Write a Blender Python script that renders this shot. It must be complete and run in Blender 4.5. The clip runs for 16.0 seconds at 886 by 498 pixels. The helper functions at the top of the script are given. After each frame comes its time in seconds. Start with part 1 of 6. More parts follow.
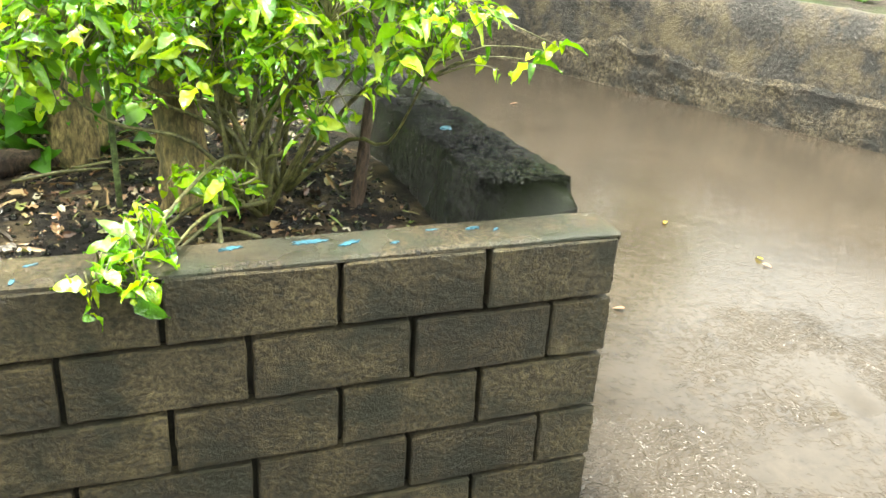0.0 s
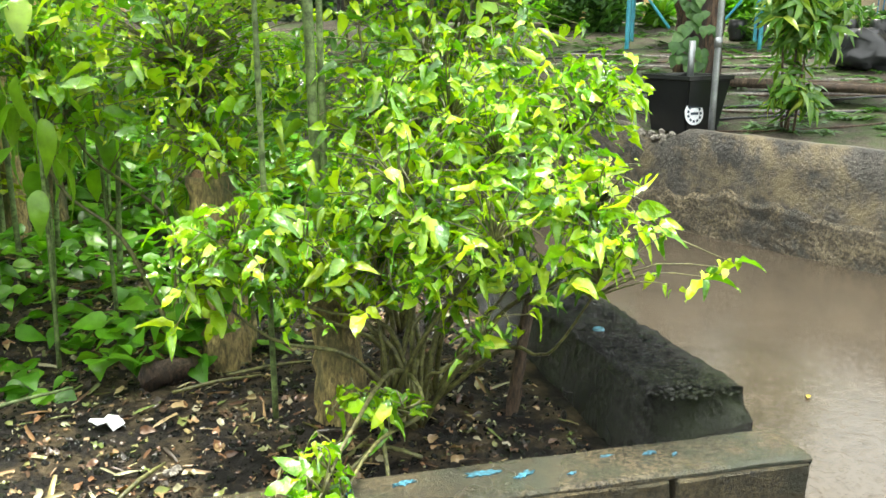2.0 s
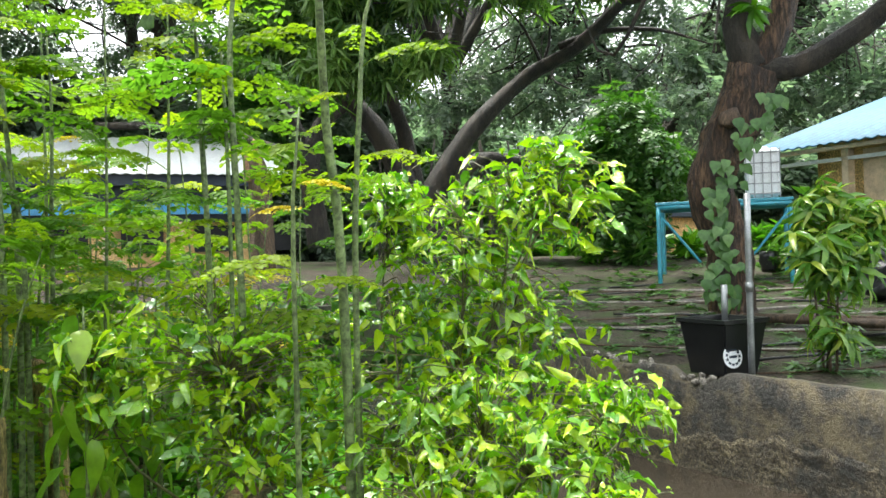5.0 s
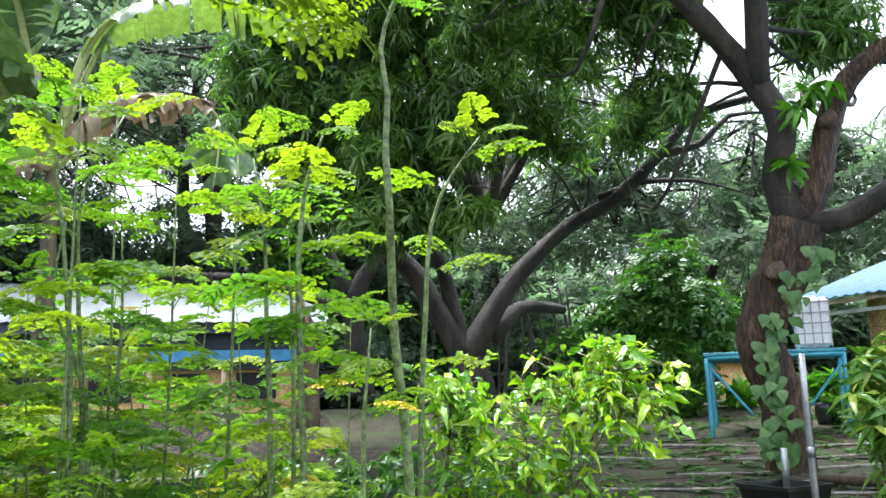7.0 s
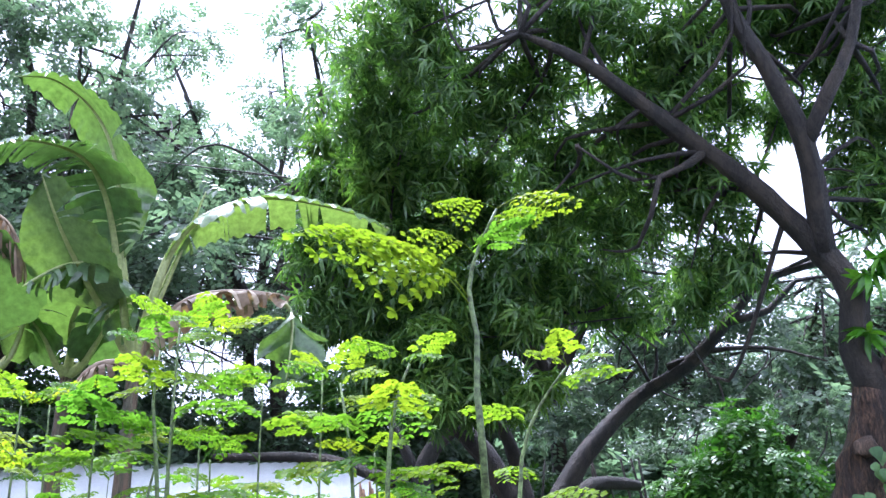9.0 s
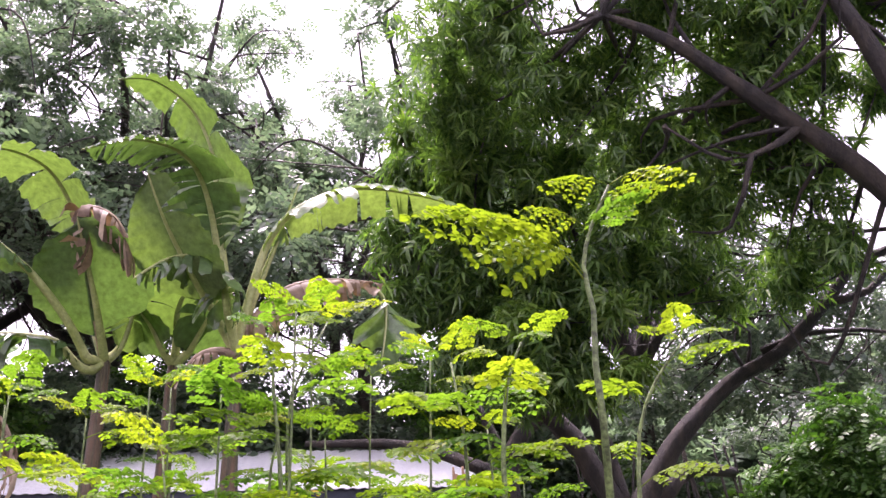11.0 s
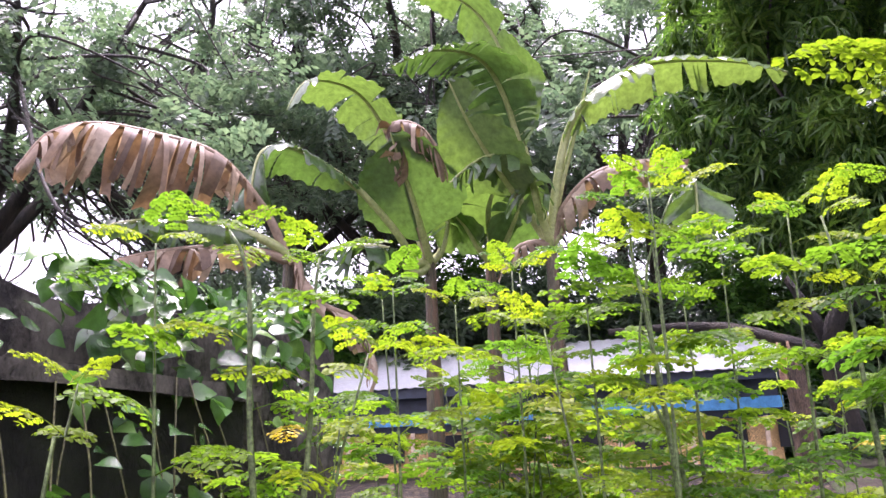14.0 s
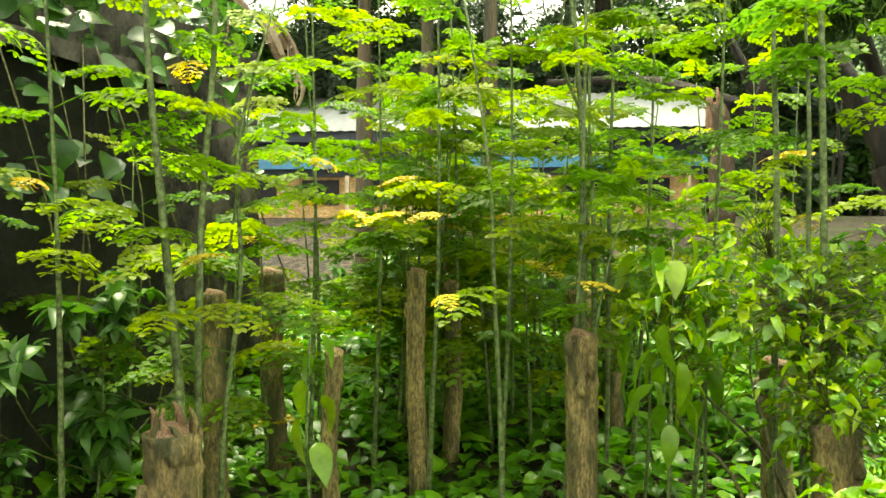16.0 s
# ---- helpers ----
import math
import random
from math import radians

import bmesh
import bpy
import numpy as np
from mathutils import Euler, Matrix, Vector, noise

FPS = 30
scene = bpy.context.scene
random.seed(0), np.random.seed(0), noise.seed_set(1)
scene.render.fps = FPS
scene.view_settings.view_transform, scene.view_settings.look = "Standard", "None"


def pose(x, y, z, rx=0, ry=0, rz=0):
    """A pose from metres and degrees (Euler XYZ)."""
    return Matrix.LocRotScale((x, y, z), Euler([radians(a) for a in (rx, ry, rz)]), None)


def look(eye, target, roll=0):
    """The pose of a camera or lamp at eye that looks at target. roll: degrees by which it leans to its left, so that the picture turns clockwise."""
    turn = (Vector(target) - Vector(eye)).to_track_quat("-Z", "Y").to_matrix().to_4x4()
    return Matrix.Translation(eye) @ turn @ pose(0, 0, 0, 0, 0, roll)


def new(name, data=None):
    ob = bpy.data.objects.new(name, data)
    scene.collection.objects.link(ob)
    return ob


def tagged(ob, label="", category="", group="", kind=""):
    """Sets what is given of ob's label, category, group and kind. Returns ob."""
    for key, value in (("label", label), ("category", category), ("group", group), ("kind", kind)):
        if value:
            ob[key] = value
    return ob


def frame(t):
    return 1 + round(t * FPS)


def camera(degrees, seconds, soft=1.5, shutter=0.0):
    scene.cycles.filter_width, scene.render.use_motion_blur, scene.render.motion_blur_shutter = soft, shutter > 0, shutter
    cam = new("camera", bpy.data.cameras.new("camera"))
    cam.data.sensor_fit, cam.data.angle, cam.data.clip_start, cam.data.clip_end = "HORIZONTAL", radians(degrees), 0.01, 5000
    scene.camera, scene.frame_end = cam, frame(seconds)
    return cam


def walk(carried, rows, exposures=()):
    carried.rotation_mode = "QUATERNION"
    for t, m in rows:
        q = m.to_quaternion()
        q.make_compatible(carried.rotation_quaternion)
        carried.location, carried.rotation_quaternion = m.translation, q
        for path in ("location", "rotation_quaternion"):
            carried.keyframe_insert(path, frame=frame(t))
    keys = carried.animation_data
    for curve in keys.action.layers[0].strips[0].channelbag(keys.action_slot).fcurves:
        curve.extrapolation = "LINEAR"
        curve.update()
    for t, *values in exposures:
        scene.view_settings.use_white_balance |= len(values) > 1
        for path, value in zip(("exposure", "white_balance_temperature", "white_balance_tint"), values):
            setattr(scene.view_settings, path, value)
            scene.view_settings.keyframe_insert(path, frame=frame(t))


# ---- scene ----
cam = camera(56.1, 16.0)
METRES, EYE, TILT, LEAN, TURN = 2.3, 1.84, -24.0, -3.0, -19.0
ROWS = [
    (0.0, 0.0, 0.0, 0.0, 0.0, 0.0, -0.0),
    (0.5, -0.0664, 0.0102, 0.035, 4.59, 2.26, -1.57),
    (1.0, -0.0913, 0.0136, 0.0607, 5.86, 4.91, -1.13),
    (1.5, -0.0929, 0.0196, 0.0807, 5.98, 6.87, 0.05),
    (2.0, -0.0956, 0.0118, 0.1024, 6.05, 9.35, 0.39),
    (2.5, -0.0865, 0.0007, 0.1244, 6.21, 12.07, 0.93),
    (3.0, -0.0784, -0.0172, 0.1445, 6.64, 14.62, 1.44),
    (3.5, -0.0696, -0.0295, 0.1709, 7.14, 17.59, 1.56),
    (4.0, -0.0656, -0.0358, 0.1865, 7.68, 19.64, 1.6),
    (6.5, -0.0911, -0.1175, 0.2882, 11.14, 31.87, -0.17),
    (7.0, -0.0994, -0.1329, 0.311, 11.65, 33.93, -0.04),
    (7.5, -0.1111, -0.1663, 0.3338, 13.12, 37.2, -0.57),
    (8.0, -0.115, -0.1973, 0.3582, 14.45, 40.8, -0.76),
    (8.5, -0.1171, -0.222, 0.386, 15.17, 45.05, -0.9),
    (11.0, -0.1733, -0.2517, 0.3519, 20.67, 44.07, -4.1),
    (11.5, -0.1982, -0.2397, 0.3297, 22.3, 40.56, -5.06),
    (12.0, -0.2223, -0.2456, 0.3187, 25.02, 38.81, -6.17),
    (12.5, -0.2432, -0.2536, 0.3149, 28.28, 37.68, -6.85),
    (13.0, -0.2737, -0.2779, 0.3044, 32.68, 36.67, -8.24),
    (13.5, -0.2985, -0.3009, 0.2932, 36.98, 35.45, -9.94),
    (14.0, -0.308, -0.3125, 0.2871, 39.43, 34.47, -10.76),
    (14.5, -0.3201, -0.3029, 0.27, 40.41, 32.64, -11.39),
    (15.0, -0.3162, -0.2754, 0.2487, 39.96, 29.5, -11.89),
    (15.5, -0.314, -0.236, 0.2004, 38.45, 24.37, -11.61),
    (16.0, -0.3026, -0.1918, 0.1509, 34.44, 18.95, -11.44),
]
EXPOSURES = [(0, 2.52, 6900, 4), (1, 2.4, 6800, 4), (2.5, 2.0, 6700, 4), (4, 1.6, 6500, 5), (7, 1.55, 5900, 12), (8.7, 1.6, 5150, 22), (10.8, 1.42, 6350, 47), (12.5, 1.54, 6100, 51), (14.5, 1.6, 6050, 35), (15.5, 1.78, 7200, 4), (16, 1.85, 8300, -4)]
walk(cam, [(t, pose(0, 0, EYE, TILT, LEAN, TURN) @ pose(METRES * x, METRES * y, METRES * z, 90 + pitch, roll, yaw)) for t, x, y, z, yaw, pitch, roll in ROWS], EXPOSURES)

# ---- light ----
world = bpy.data.worlds.new("overcast")
scene.world = world
world.use_nodes = True
wn, wl = world.node_tree.nodes, world.node_tree.links
sky = wn.new("ShaderNodeTexSky")
sky.sky_type, sky.sun_disc, sky.sun_elevation, sky.sun_rotation = "NISHITA", False, radians(70), radians(-32)
sky.air_density, sky.dust_density, sky.ozone_density = 1.0, 6.0, 1.0
dim = wn.new("ShaderNodeVectorMath")
dim.operation = "SCALE"
dim.inputs["Scale"].default_value = 0.10
cloud = wn.new("ShaderNodeMix")
cloud.data_type = "RGBA"
cloud.inputs[0].default_value = 0.85
cloud.inputs[7].default_value = (0.96, 0.98, 1.0, 1)
wl.new(sky.outputs[0], dim.inputs[0])
wl.new(dim.outputs[0], cloud.inputs[6])
wl.new(cloud.outputs[2], wn["Background"].inputs[0])
wn["Background"].inputs[1].default_value = 1.0
sun = new("sun", bpy.data.lights.new("sun", "SUN"))
sun.data.energy, sun.data.angle, sun.data.color = 4.2, radians(25), (1.0, 0.96, 0.88)
sun.matrix_world = look((-5, 12, 30), (0, 4, 1))

# ---- materials ----


def ramp(nt, fac, stops):
    r = nt.nodes.new("ShaderNodeValToRGB")
    while len(r.color_ramp.elements) < len(stops):
        r.color_ramp.elements.new(0.5)
    for e, (p, c) in zip(r.color_ramp.elements, stops):
        e.position, e.color = p, (*c, 1)
    nt.links.new(fac, r.inputs[0])
    return r.outputs[0]


def noise_node(nt, scale, detail=6.0, vec=None, rough=0.6):
    n = nt.nodes.new("ShaderNodeTexNoise")
    n.inputs["Scale"].default_value, n.inputs["Detail"].default_value, n.inputs["Roughness"].default_value = scale, detail, rough
    if vec:
        nt.links.new(vec, n.inputs["Vector"])
    return n.outputs["Fac"]


def place_vector(nt, stretch=(1, 1, 1)):
    g = nt.nodes.new("ShaderNodeNewGeometry")
    m = nt.nodes.new("ShaderNodeMapping")
    m.inputs["Scale"].default_value = stretch
    nt.links.new(g.outputs["Position"], m.inputs["Vector"])
    return m.outputs[0]


def mixc(nt, fac, a, b, mode="MIX"):
    m = nt.nodes.new("ShaderNodeMix")
    m.data_type, m.blend_type = "RGBA", mode
    for val, i in ((fac, 0), (a, 6), (b, 7)):
        if isinstance(val, (int, float)):
            m.inputs[i].default_value = val
        elif isinstance(val, tuple):
            m.inputs[i].default_value = (*val, 1)
        else:
            nt.links.new(val, m.inputs[i])
    return m.outputs[2]


def surface(name, dark, light, rough=0.7, coarse=1.5, fine=25.0, bump=0.4, bump_size=0.01, stretch=(1, 1, 1), stain=None, stain_scale=0.8,
            wet=0.0, metallic=0.0, vary=0.0, spec=0.5, grain=(0.39, 0.61)):
    """Two-scale coloured, bumped surface; stain: third colour in patches; wet: how far patches lose roughness."""
    m = bpy.data.materials.new(name)
    m.use_nodes = True
    nt = m.node_tree
    b = nt.nodes["Principled BSDF"]
    v = place_vector(nt, stretch)
    n1, n2 = noise_node(nt, coarse, 5, v), noise_node(nt, fine, 8, v, 0.7)
    c = ramp(nt, n1, [(0.3, dark), (0.7, light)])
    g = ramp(nt, n2, [(grain[0], (0.32,) * 3), (grain[1], (1.5,) * 3)])
    c = mixc(nt, 1.0, c, g, "MULTIPLY")
    if stain:
        s = noise_node(nt, stain_scale, 9, v, 0.68)
        c = mixc(nt, ramp(nt, s, [(0.47, (0, 0, 0)), (0.62, (1, 1, 1))]), c, stain)
    if vary:
        oi = nt.nodes.new("ShaderNodeObjectInfo")
        c = mixc(nt, 1.0, c, ramp(nt, oi.outputs["Random"], [(0, (1 - vary,) * 3), (1, (1 + vary,) * 3)]), "MULTIPLY")
    nt.links.new(c, b.inputs["Base Color"])
    b.inputs["Metallic"].default_value = metallic
    b.inputs["Specular IOR Level"].default_value = spec
    if wet:
        w = noise_node(nt, 1.1, 4, v)
        r = ramp(nt, w, [(0.4, (max(rough - wet, 0.04),) * 3), (0.65, (rough,) * 3)])
        nt.links.new(r, b.inputs["Roughness"])
    else:
        b.inputs["Roughness"].default_value = rough
    if bump:
        k = nt.nodes.new("ShaderNodeBump")
        k.inputs["Strength"].default_value, k.inputs["Distance"].default_value = bump, bump_size
        nt.links.new(n2, k.inputs["Height"])
        nt.links.new(k.outputs[0], b.inputs["Normal"])
    return m


def leafy(name, shades, rough=0.35, glow=0.35, joined=True, trans=None, spec=0.5, crinkle=0.0):
    """Leaf: colour by chance for each leaf, some light passing through."""
    m = bpy.data.materials.new(name)
    m.use_nodes = True
    nt = m.node_tree
    b = nt.nodes["Principled BSDF"]
    if joined:
        rnd = nt.nodes.new("ShaderNodeNewGeometry").outputs["Random Per Island"]
    else:
        rnd = nt.nodes.new("ShaderNodeObjectInfo").outputs["Random"]
    n = len(shades)
    c = ramp(nt, rnd, [(i / (n - 1), s) for i, s in enumerate(shades)])
    mottle = noise_node(nt, 14, 3, place_vector(nt))
    c = mixc(nt, 1.0, c, ramp(nt, mottle, [(0.3, (0.7,) * 3), (0.7, (1.25,) * 3)]), "MULTIPLY")
    nt.links.new(c, b.inputs["Base Color"])
    b.inputs["Roughness"].default_value = rough
    b.inputs["Specular IOR Level"].default_value = spec
    if crinkle:
        k = nt.nodes.new("ShaderNodeBump")
        k.inputs["Strength"].default_value, k.inputs["Distance"].default_value = crinkle, 0.006
        nt.links.new(noise_node(nt, 75, 3, place_vector(nt)), k.inputs["Height"])
        nt.links.new(k.outputs[0], b.inputs["Normal"])
    t = nt.nodes.new("ShaderNodeBsdfTranslucent")
    nt.links.new(mixc(nt, 1.0, c, trans or (1.3, 1.5, 0.5), "MULTIPLY"), t.inputs[0])
    x = nt.nodes.new("ShaderNodeMixShader")
    x.inputs[0].default_value = glow
    nt.links.new(b.outputs[0], x.inputs[1])
    nt.links.new(t.outputs[0], x.inputs[2])
    nt.links.new(x.outputs[0], nt.nodes["Material Output"].inputs[0])
    return m


def plain(name, col, rough=0.5, metallic=0.0, vary=0.25, scale=6.0):
    return surface(name, tuple(c * (1 - vary) for c in col), tuple(min(c * (1 + vary), 1) for c in col), rough, scale, 60, 0.08, 0.003, metallic=metallic, grain=(-0.3, 1.1))


M_BLOCK = surface("wet_block", (0.028, 0.024, 0.012), (0.12, 0.096, 0.045), 0.46, 4.0, 75, 1.0, 0.02, stain=(0.024, 0.025, 0.012), stain_scale=5.0, vary=0.2)
M_JOINT = surface("mossy_joint", (0.01, 0.0105, 0.007), (0.03, 0.029, 0.018), 0.8, 6, 60, 0.6, 0.006)
M_CAP = surface("wet_cap", (0.022, 0.019, 0.011), (0.10, 0.08, 0.044), 0.4, 5.0, 70, 1.0, 0.012, stain=(0.03, 0.035, 0.02), stain_scale=3.5, wet=0.25)
M_SLAB = surface("wet_slab", (0.008, 0.009, 0.009), (0.026, 0.026, 0.024), 0.38, 9.0, 42, 1.0, 0.05, stain=(0.018, 0.024, 0.01), stain_scale=3.0, wet=0.25)
M_PATH = surface("wet_path", (0.034, 0.028, 0.020), (0.056, 0.046, 0.034), 0.14, 1.4, 14, 0.25, 0.006, stain=(0.046, 0.038, 0.028), stain_scale=2.2, grain=(0.1, 0.9), spec=0.35)



def ripple(m):
    """Rain rings and wind ripples in the water film."""
    nt = m.node_tree
    b = nt.nodes["Principled BSDF"]
    v = place_vector(nt)
    vo = nt.nodes.new("ShaderNodeTexVoronoi")
    vo.inputs["Scale"].default_value = 13
    warp = nt.nodes.new("ShaderNodeVectorMath")
    warp.operation = "ADD"
    nt.links.new(v, warp.inputs[0])
    nt.links.new(noise_node(nt, 6, 3, v), warp.inputs[1])
    nt.links.new(warp.outputs[0], vo.inputs["Vector"])
    wave = nt.nodes.new("ShaderNodeMath")
    wave.operation = "SINE"
    far = nt.nodes.new("ShaderNodeMath")
    far.operation, far.inputs[1].default_value = "MULTIPLY", 15.0
    nt.links.new(vo.outputs["Distance"], far.inputs[0])
    nt.links.new(far.outputs[0], wave.inputs[0])
    xyz = nt.nodes.new("ShaderNodeSeparateXYZ")
    nt.links.new(v, xyz.inputs[0])
    reach = nt.nodes.new("ShaderNodeMath")
    reach.operation, reach.inputs[1].default_value = "MULTIPLY_ADD", 0.2
    nt.links.new(xyz.outputs["Y"], reach.inputs[0])
    nt.links.new(noise_node(nt, 0.9, 2, v), reach.inputs[2])
    where = ramp(nt, reach.outputs[0], [(0.92, (1, 1, 1)), (1.0, (0.5, 0.5, 0.5))])
    where = mixc(nt, 1.0, where, ramp(nt, reach.outputs[0], [(0.75, (1, 1, 1)), (1.0, (0.12, 0.12, 0.12))]), "MULTIPLY")
    add = nt.nodes.new("ShaderNodeMath")
    add.operation, add.inputs[1].default_value = "MULTIPLY_ADD", 0.45
    nt.links.new(wave.outputs[0], add.inputs[0])
    nt.links.new(noise_node(nt, 17, 3, v, 0.55), add.inputs[2])
    lift = nt.nodes.new("ShaderNodeMath")
    lift.operation = "MULTIPLY"
    nt.links.new(add.outputs[0], lift.inputs[0])
    nt.links.new(where, lift.inputs[1])
    k = nt.nodes.new("ShaderNodeBump")
    k.inputs["Strength"].default_value, k.inputs["Distance"].default_value = 0.55, 0.007
    nt.links.new(lift.outputs[0], k.inputs["Height"])
    nt.links.new(k.outputs[0], b.inputs["Normal"])


ripple(M_PATH)
M_FARWALL = surface("stained_wall", (0.012, 0.012, 0.012), (0.085, 0.078, 0.066), 0.5, 3.0, 30, 1.0, 0.035, grain=(0.36, 0.64), stain=(0.17, 0.135, 0.075), stain_scale=2.2)
M_RUBBLE = surface("broken_mortar", (0.14, 0.13, 0.11), (0.34, 0.31, 0.27), 0.8, 8, 50, 0.8, 0.02)
M_OLDWALL = surface("old_wall", (0.008, 0.009, 0.008), (0.085, 0.074, 0.06), 0.85, 3.2, 12, 1.0, 0.05, stretch=(1.3, 1.3, 1.0), stain=(0.16, 0.145, 0.12), stain_scale=2.2)
M_AGGREGATE = surface("exposed_aggregate", (0.05, 0.042, 0.03), (0.20, 0.16, 0.095), 0.6, 4, 30, 1.0, 0.05, stain=(0.035, 0.033, 0.028), stain_scale=2.5)
M_REDBARK = surface("red_brown_bark", (0.03, 0.017, 0.012), (0.22, 0.13, 0.07), 0.55, 2.5, 7, 1.0, 0.25, stretch=(3.5, 3.5, 0.6), stain=(0.035, 0.024, 0.02), stain_scale=1.6, grain=(0.43, 0.57))
M_IVY = leafy("ivy_leaf", [(0.04, 0.11, 0.025), (0.07, 0.16, 0.04), (0.12, 0.22, 0.07)], 0.35, 0.3, spec=0.4)
M_CREEPER = leafy("creeper_leaf", [(0.03, 0.09, 0.02), (0.045, 0.12, 0.03), (0.07, 0.17, 0.04), (0.13, 0.24, 0.06)], 0.25, 0.28, spec=0.6, crinkle=0.5)
M_PETIOLE = surface("petiole", (0.2, 0.26, 0.07), (0.42, 0.46, 0.2), 0.4, 4, 30, 0.3, 0.004, grain=(0.1, 0.9))
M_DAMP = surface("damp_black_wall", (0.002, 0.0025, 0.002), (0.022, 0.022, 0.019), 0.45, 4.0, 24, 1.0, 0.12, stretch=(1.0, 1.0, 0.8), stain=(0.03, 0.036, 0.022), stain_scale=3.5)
M_SOIL = surface("dark_soil", (0.008, 0.0075, 0.0075), (0.035, 0.031, 0.028), 0.6, 9.0, 45, 1.0, 0.05, stain=(0.13, 0.10, 0.06), stain_scale=7, spec=0.2)
M_YARD = surface("yard_soil", (0.028, 0.023, 0.018), (0.085, 0.07, 0.054), 0.8, 1.5, 22, 0.9, 0.03, stain=(0.05, 0.075, 0.025), stain_scale=1.3, spec=0.2)
M_BARK = surface("brown_bark", (0.045, 0.03, 0.02), (0.16, 0.105, 0.065), 0.7, 3, 30, 1.0, 0.03, stretch=(3, 3, 0.5))
M_WETBARK = surface("wet_bark", (0.007, 0.0065, 0.005), (0.032, 0.027, 0.019), 0.6, 2.5, 22, 1.0, 0.07, stretch=(2, 2, 0.6), stain=(0.055, 0.043, 0.028), stain_scale=1.4)
M_STUMP = surface("stump_bark", (0.17, 0.13, 0.05), (0.48, 0.37, 0.15), 0.6, 9, 40, 1.0, 0.02, stretch=(2, 2, 0.7), stain=(0.07, 0.08, 0.03), stain_scale=3)
M_RAW = surface("split_wood", (0.26, 0.14, 0.08), (0.5, 0.32, 0.2), 0.7, 5, 50, 0.9, 0.02, stretch=(6, 6, 0.7))
M_STEM = surface("green_stem", (0.075, 0.115, 0.035), (0.17, 0.23, 0.085), 0.5, 6, 40, 0.4, 0.004)
M_TWIG = surface("twig", (0.06, 0.06, 0.02), (0.15, 0.15, 0.05), 0.5, 12, 60, 0.5, 0.003)
M_CHILI = leafy("chili_leaf", [(0.045, 0.155, 0.005), (0.105, 0.275, 0.008), (0.18, 0.385, 0.01), (0.265, 0.465, 0.012), (0.36, 0.525, 0.015), (0.42, 0.56, 0.02)], 0.14, 0.27, spec=1.0, crinkle=1.0)
M_CHILI1 = leafy("chili_leaf_single", [(0.045, 0.155, 0.005), (0.105, 0.275, 0.008), (0.18, 0.385, 0.01), (0.265, 0.465, 0.012), (0.36, 0.525, 0.015), (0.42, 0.56, 0.02)], 0.14, 0.27, False, spec=1.0, crinkle=1.0)
M_BROAD = leafy("broad_leaf", [(0.13, 0.29, 0.02), (0.19, 0.36, 0.025), (0.28, 0.42, 0.03)], 0.28, 0.45, False, spec=0.6, crinkle=0.4)
M_MORINGA = leafy("moringa_leaf", [(0.08, 0.178, 0.026), (0.122, 0.226, 0.022), (0.178, 0.27, 0.018), (0.26, 0.315, 0.015)], 0.5, 0.6, False, spec=0.3)
M_YOUNG = leafy("young_moringa_leaf", [(0.16, 0.26, 0.014), (0.22, 0.30, 0.016)], 0.5, 0.5, False, (1.3, 1.4, 0.5), 0.3)
M_YELLOW = leafy("yellow_leaf", [(0.42, 0.33, 0.02), (0.58, 0.5, 0.03)], 0.5, 0.4, False, (1.2, 1.15, 0.5))
M_MANGO = leafy("mango_leaf", [(0.055, 0.11, 0.038), (0.075, 0.15, 0.048), (0.11, 0.21, 0.06), (0.17, 0.29, 0.075)], 0.2, 0.45)
M_FRESH = leafy("fresh_mango_leaf", [(0.08, 0.16, 0.04), (0.12, 0.22, 0.05), (0.18, 0.29, 0.07)], 0.25, 0.45)
# Far foliage: the rain haze is put into this pale grey-green leaf colour.
M_RAIN_HAZED = leafy("hazed_tree_leaf", [(0.075, 0.12, 0.085), (0.11, 0.16, 0.11), (0.16, 0.215, 0.145)], 0.35, 0.55, True, (1.3, 1.5, 1.0), 0.7)
M_SHRUB = leafy("shrub_leaf", [(0.03, 0.09, 0.015), (0.05, 0.14, 0.022), (0.09, 0.20, 0.03)], 0.4, 0.35)
M_COVER = leafy("cover_leaf", [(0.04, 0.13, 0.008), (0.065, 0.21, 0.012), (0.10, 0.29, 0.016), (0.17, 0.37, 0.022)], 0.3, 0.35, crinkle=0.4)
M_BANANA = leafy("banana_leaf", [(0.055, 0.11, 0.045), (0.085, 0.15, 0.06), (0.13, 0.20, 0.085)], 0.22, 0.36, False, (1.5, 1.6, 0.5), 0.8)
M_DEAD = leafy("dead_banana", [(0.11, 0.075, 0.05), (0.22, 0.155, 0.10), (0.34, 0.26, 0.18), (0.48, 0.40, 0.30)], 0.6, 0.25, True, (1, 0.85, 0.55))
M_LITTER = leafy("litter", [(0.015, 0.012, 0.01), (0.04, 0.028, 0.02), (0.09, 0.05, 0.03), (0.2, 0.1, 0.05), (0.34, 0.25, 0.13), (0.12, 0.17, 0.04), (0.42, 0.36, 0.26)], 0.35, 0.1)
M_YWALL = surface("yellow_plaster", (0.66, 0.42, 0.16), (0.78, 0.53, 0.24), 0.7, 1.2, 30, 0.2, 0.01, stain=(0.45, 0.29, 0.12), stain_scale=0.9)
M_CREAM = plain("cream_paint", (0.66, 0.52, 0.36), 0.6)
M_BLUE = plain("blue_paint", (0.06, 0.28, 0.52), 0.4)
M_CYAN = plain("turquoise_steel", (0.05, 0.30, 0.40), 0.4)
M_ROOF = plain("blue_metal_roof", (0.035, 0.13, 0.22), 0.65, 0.0)
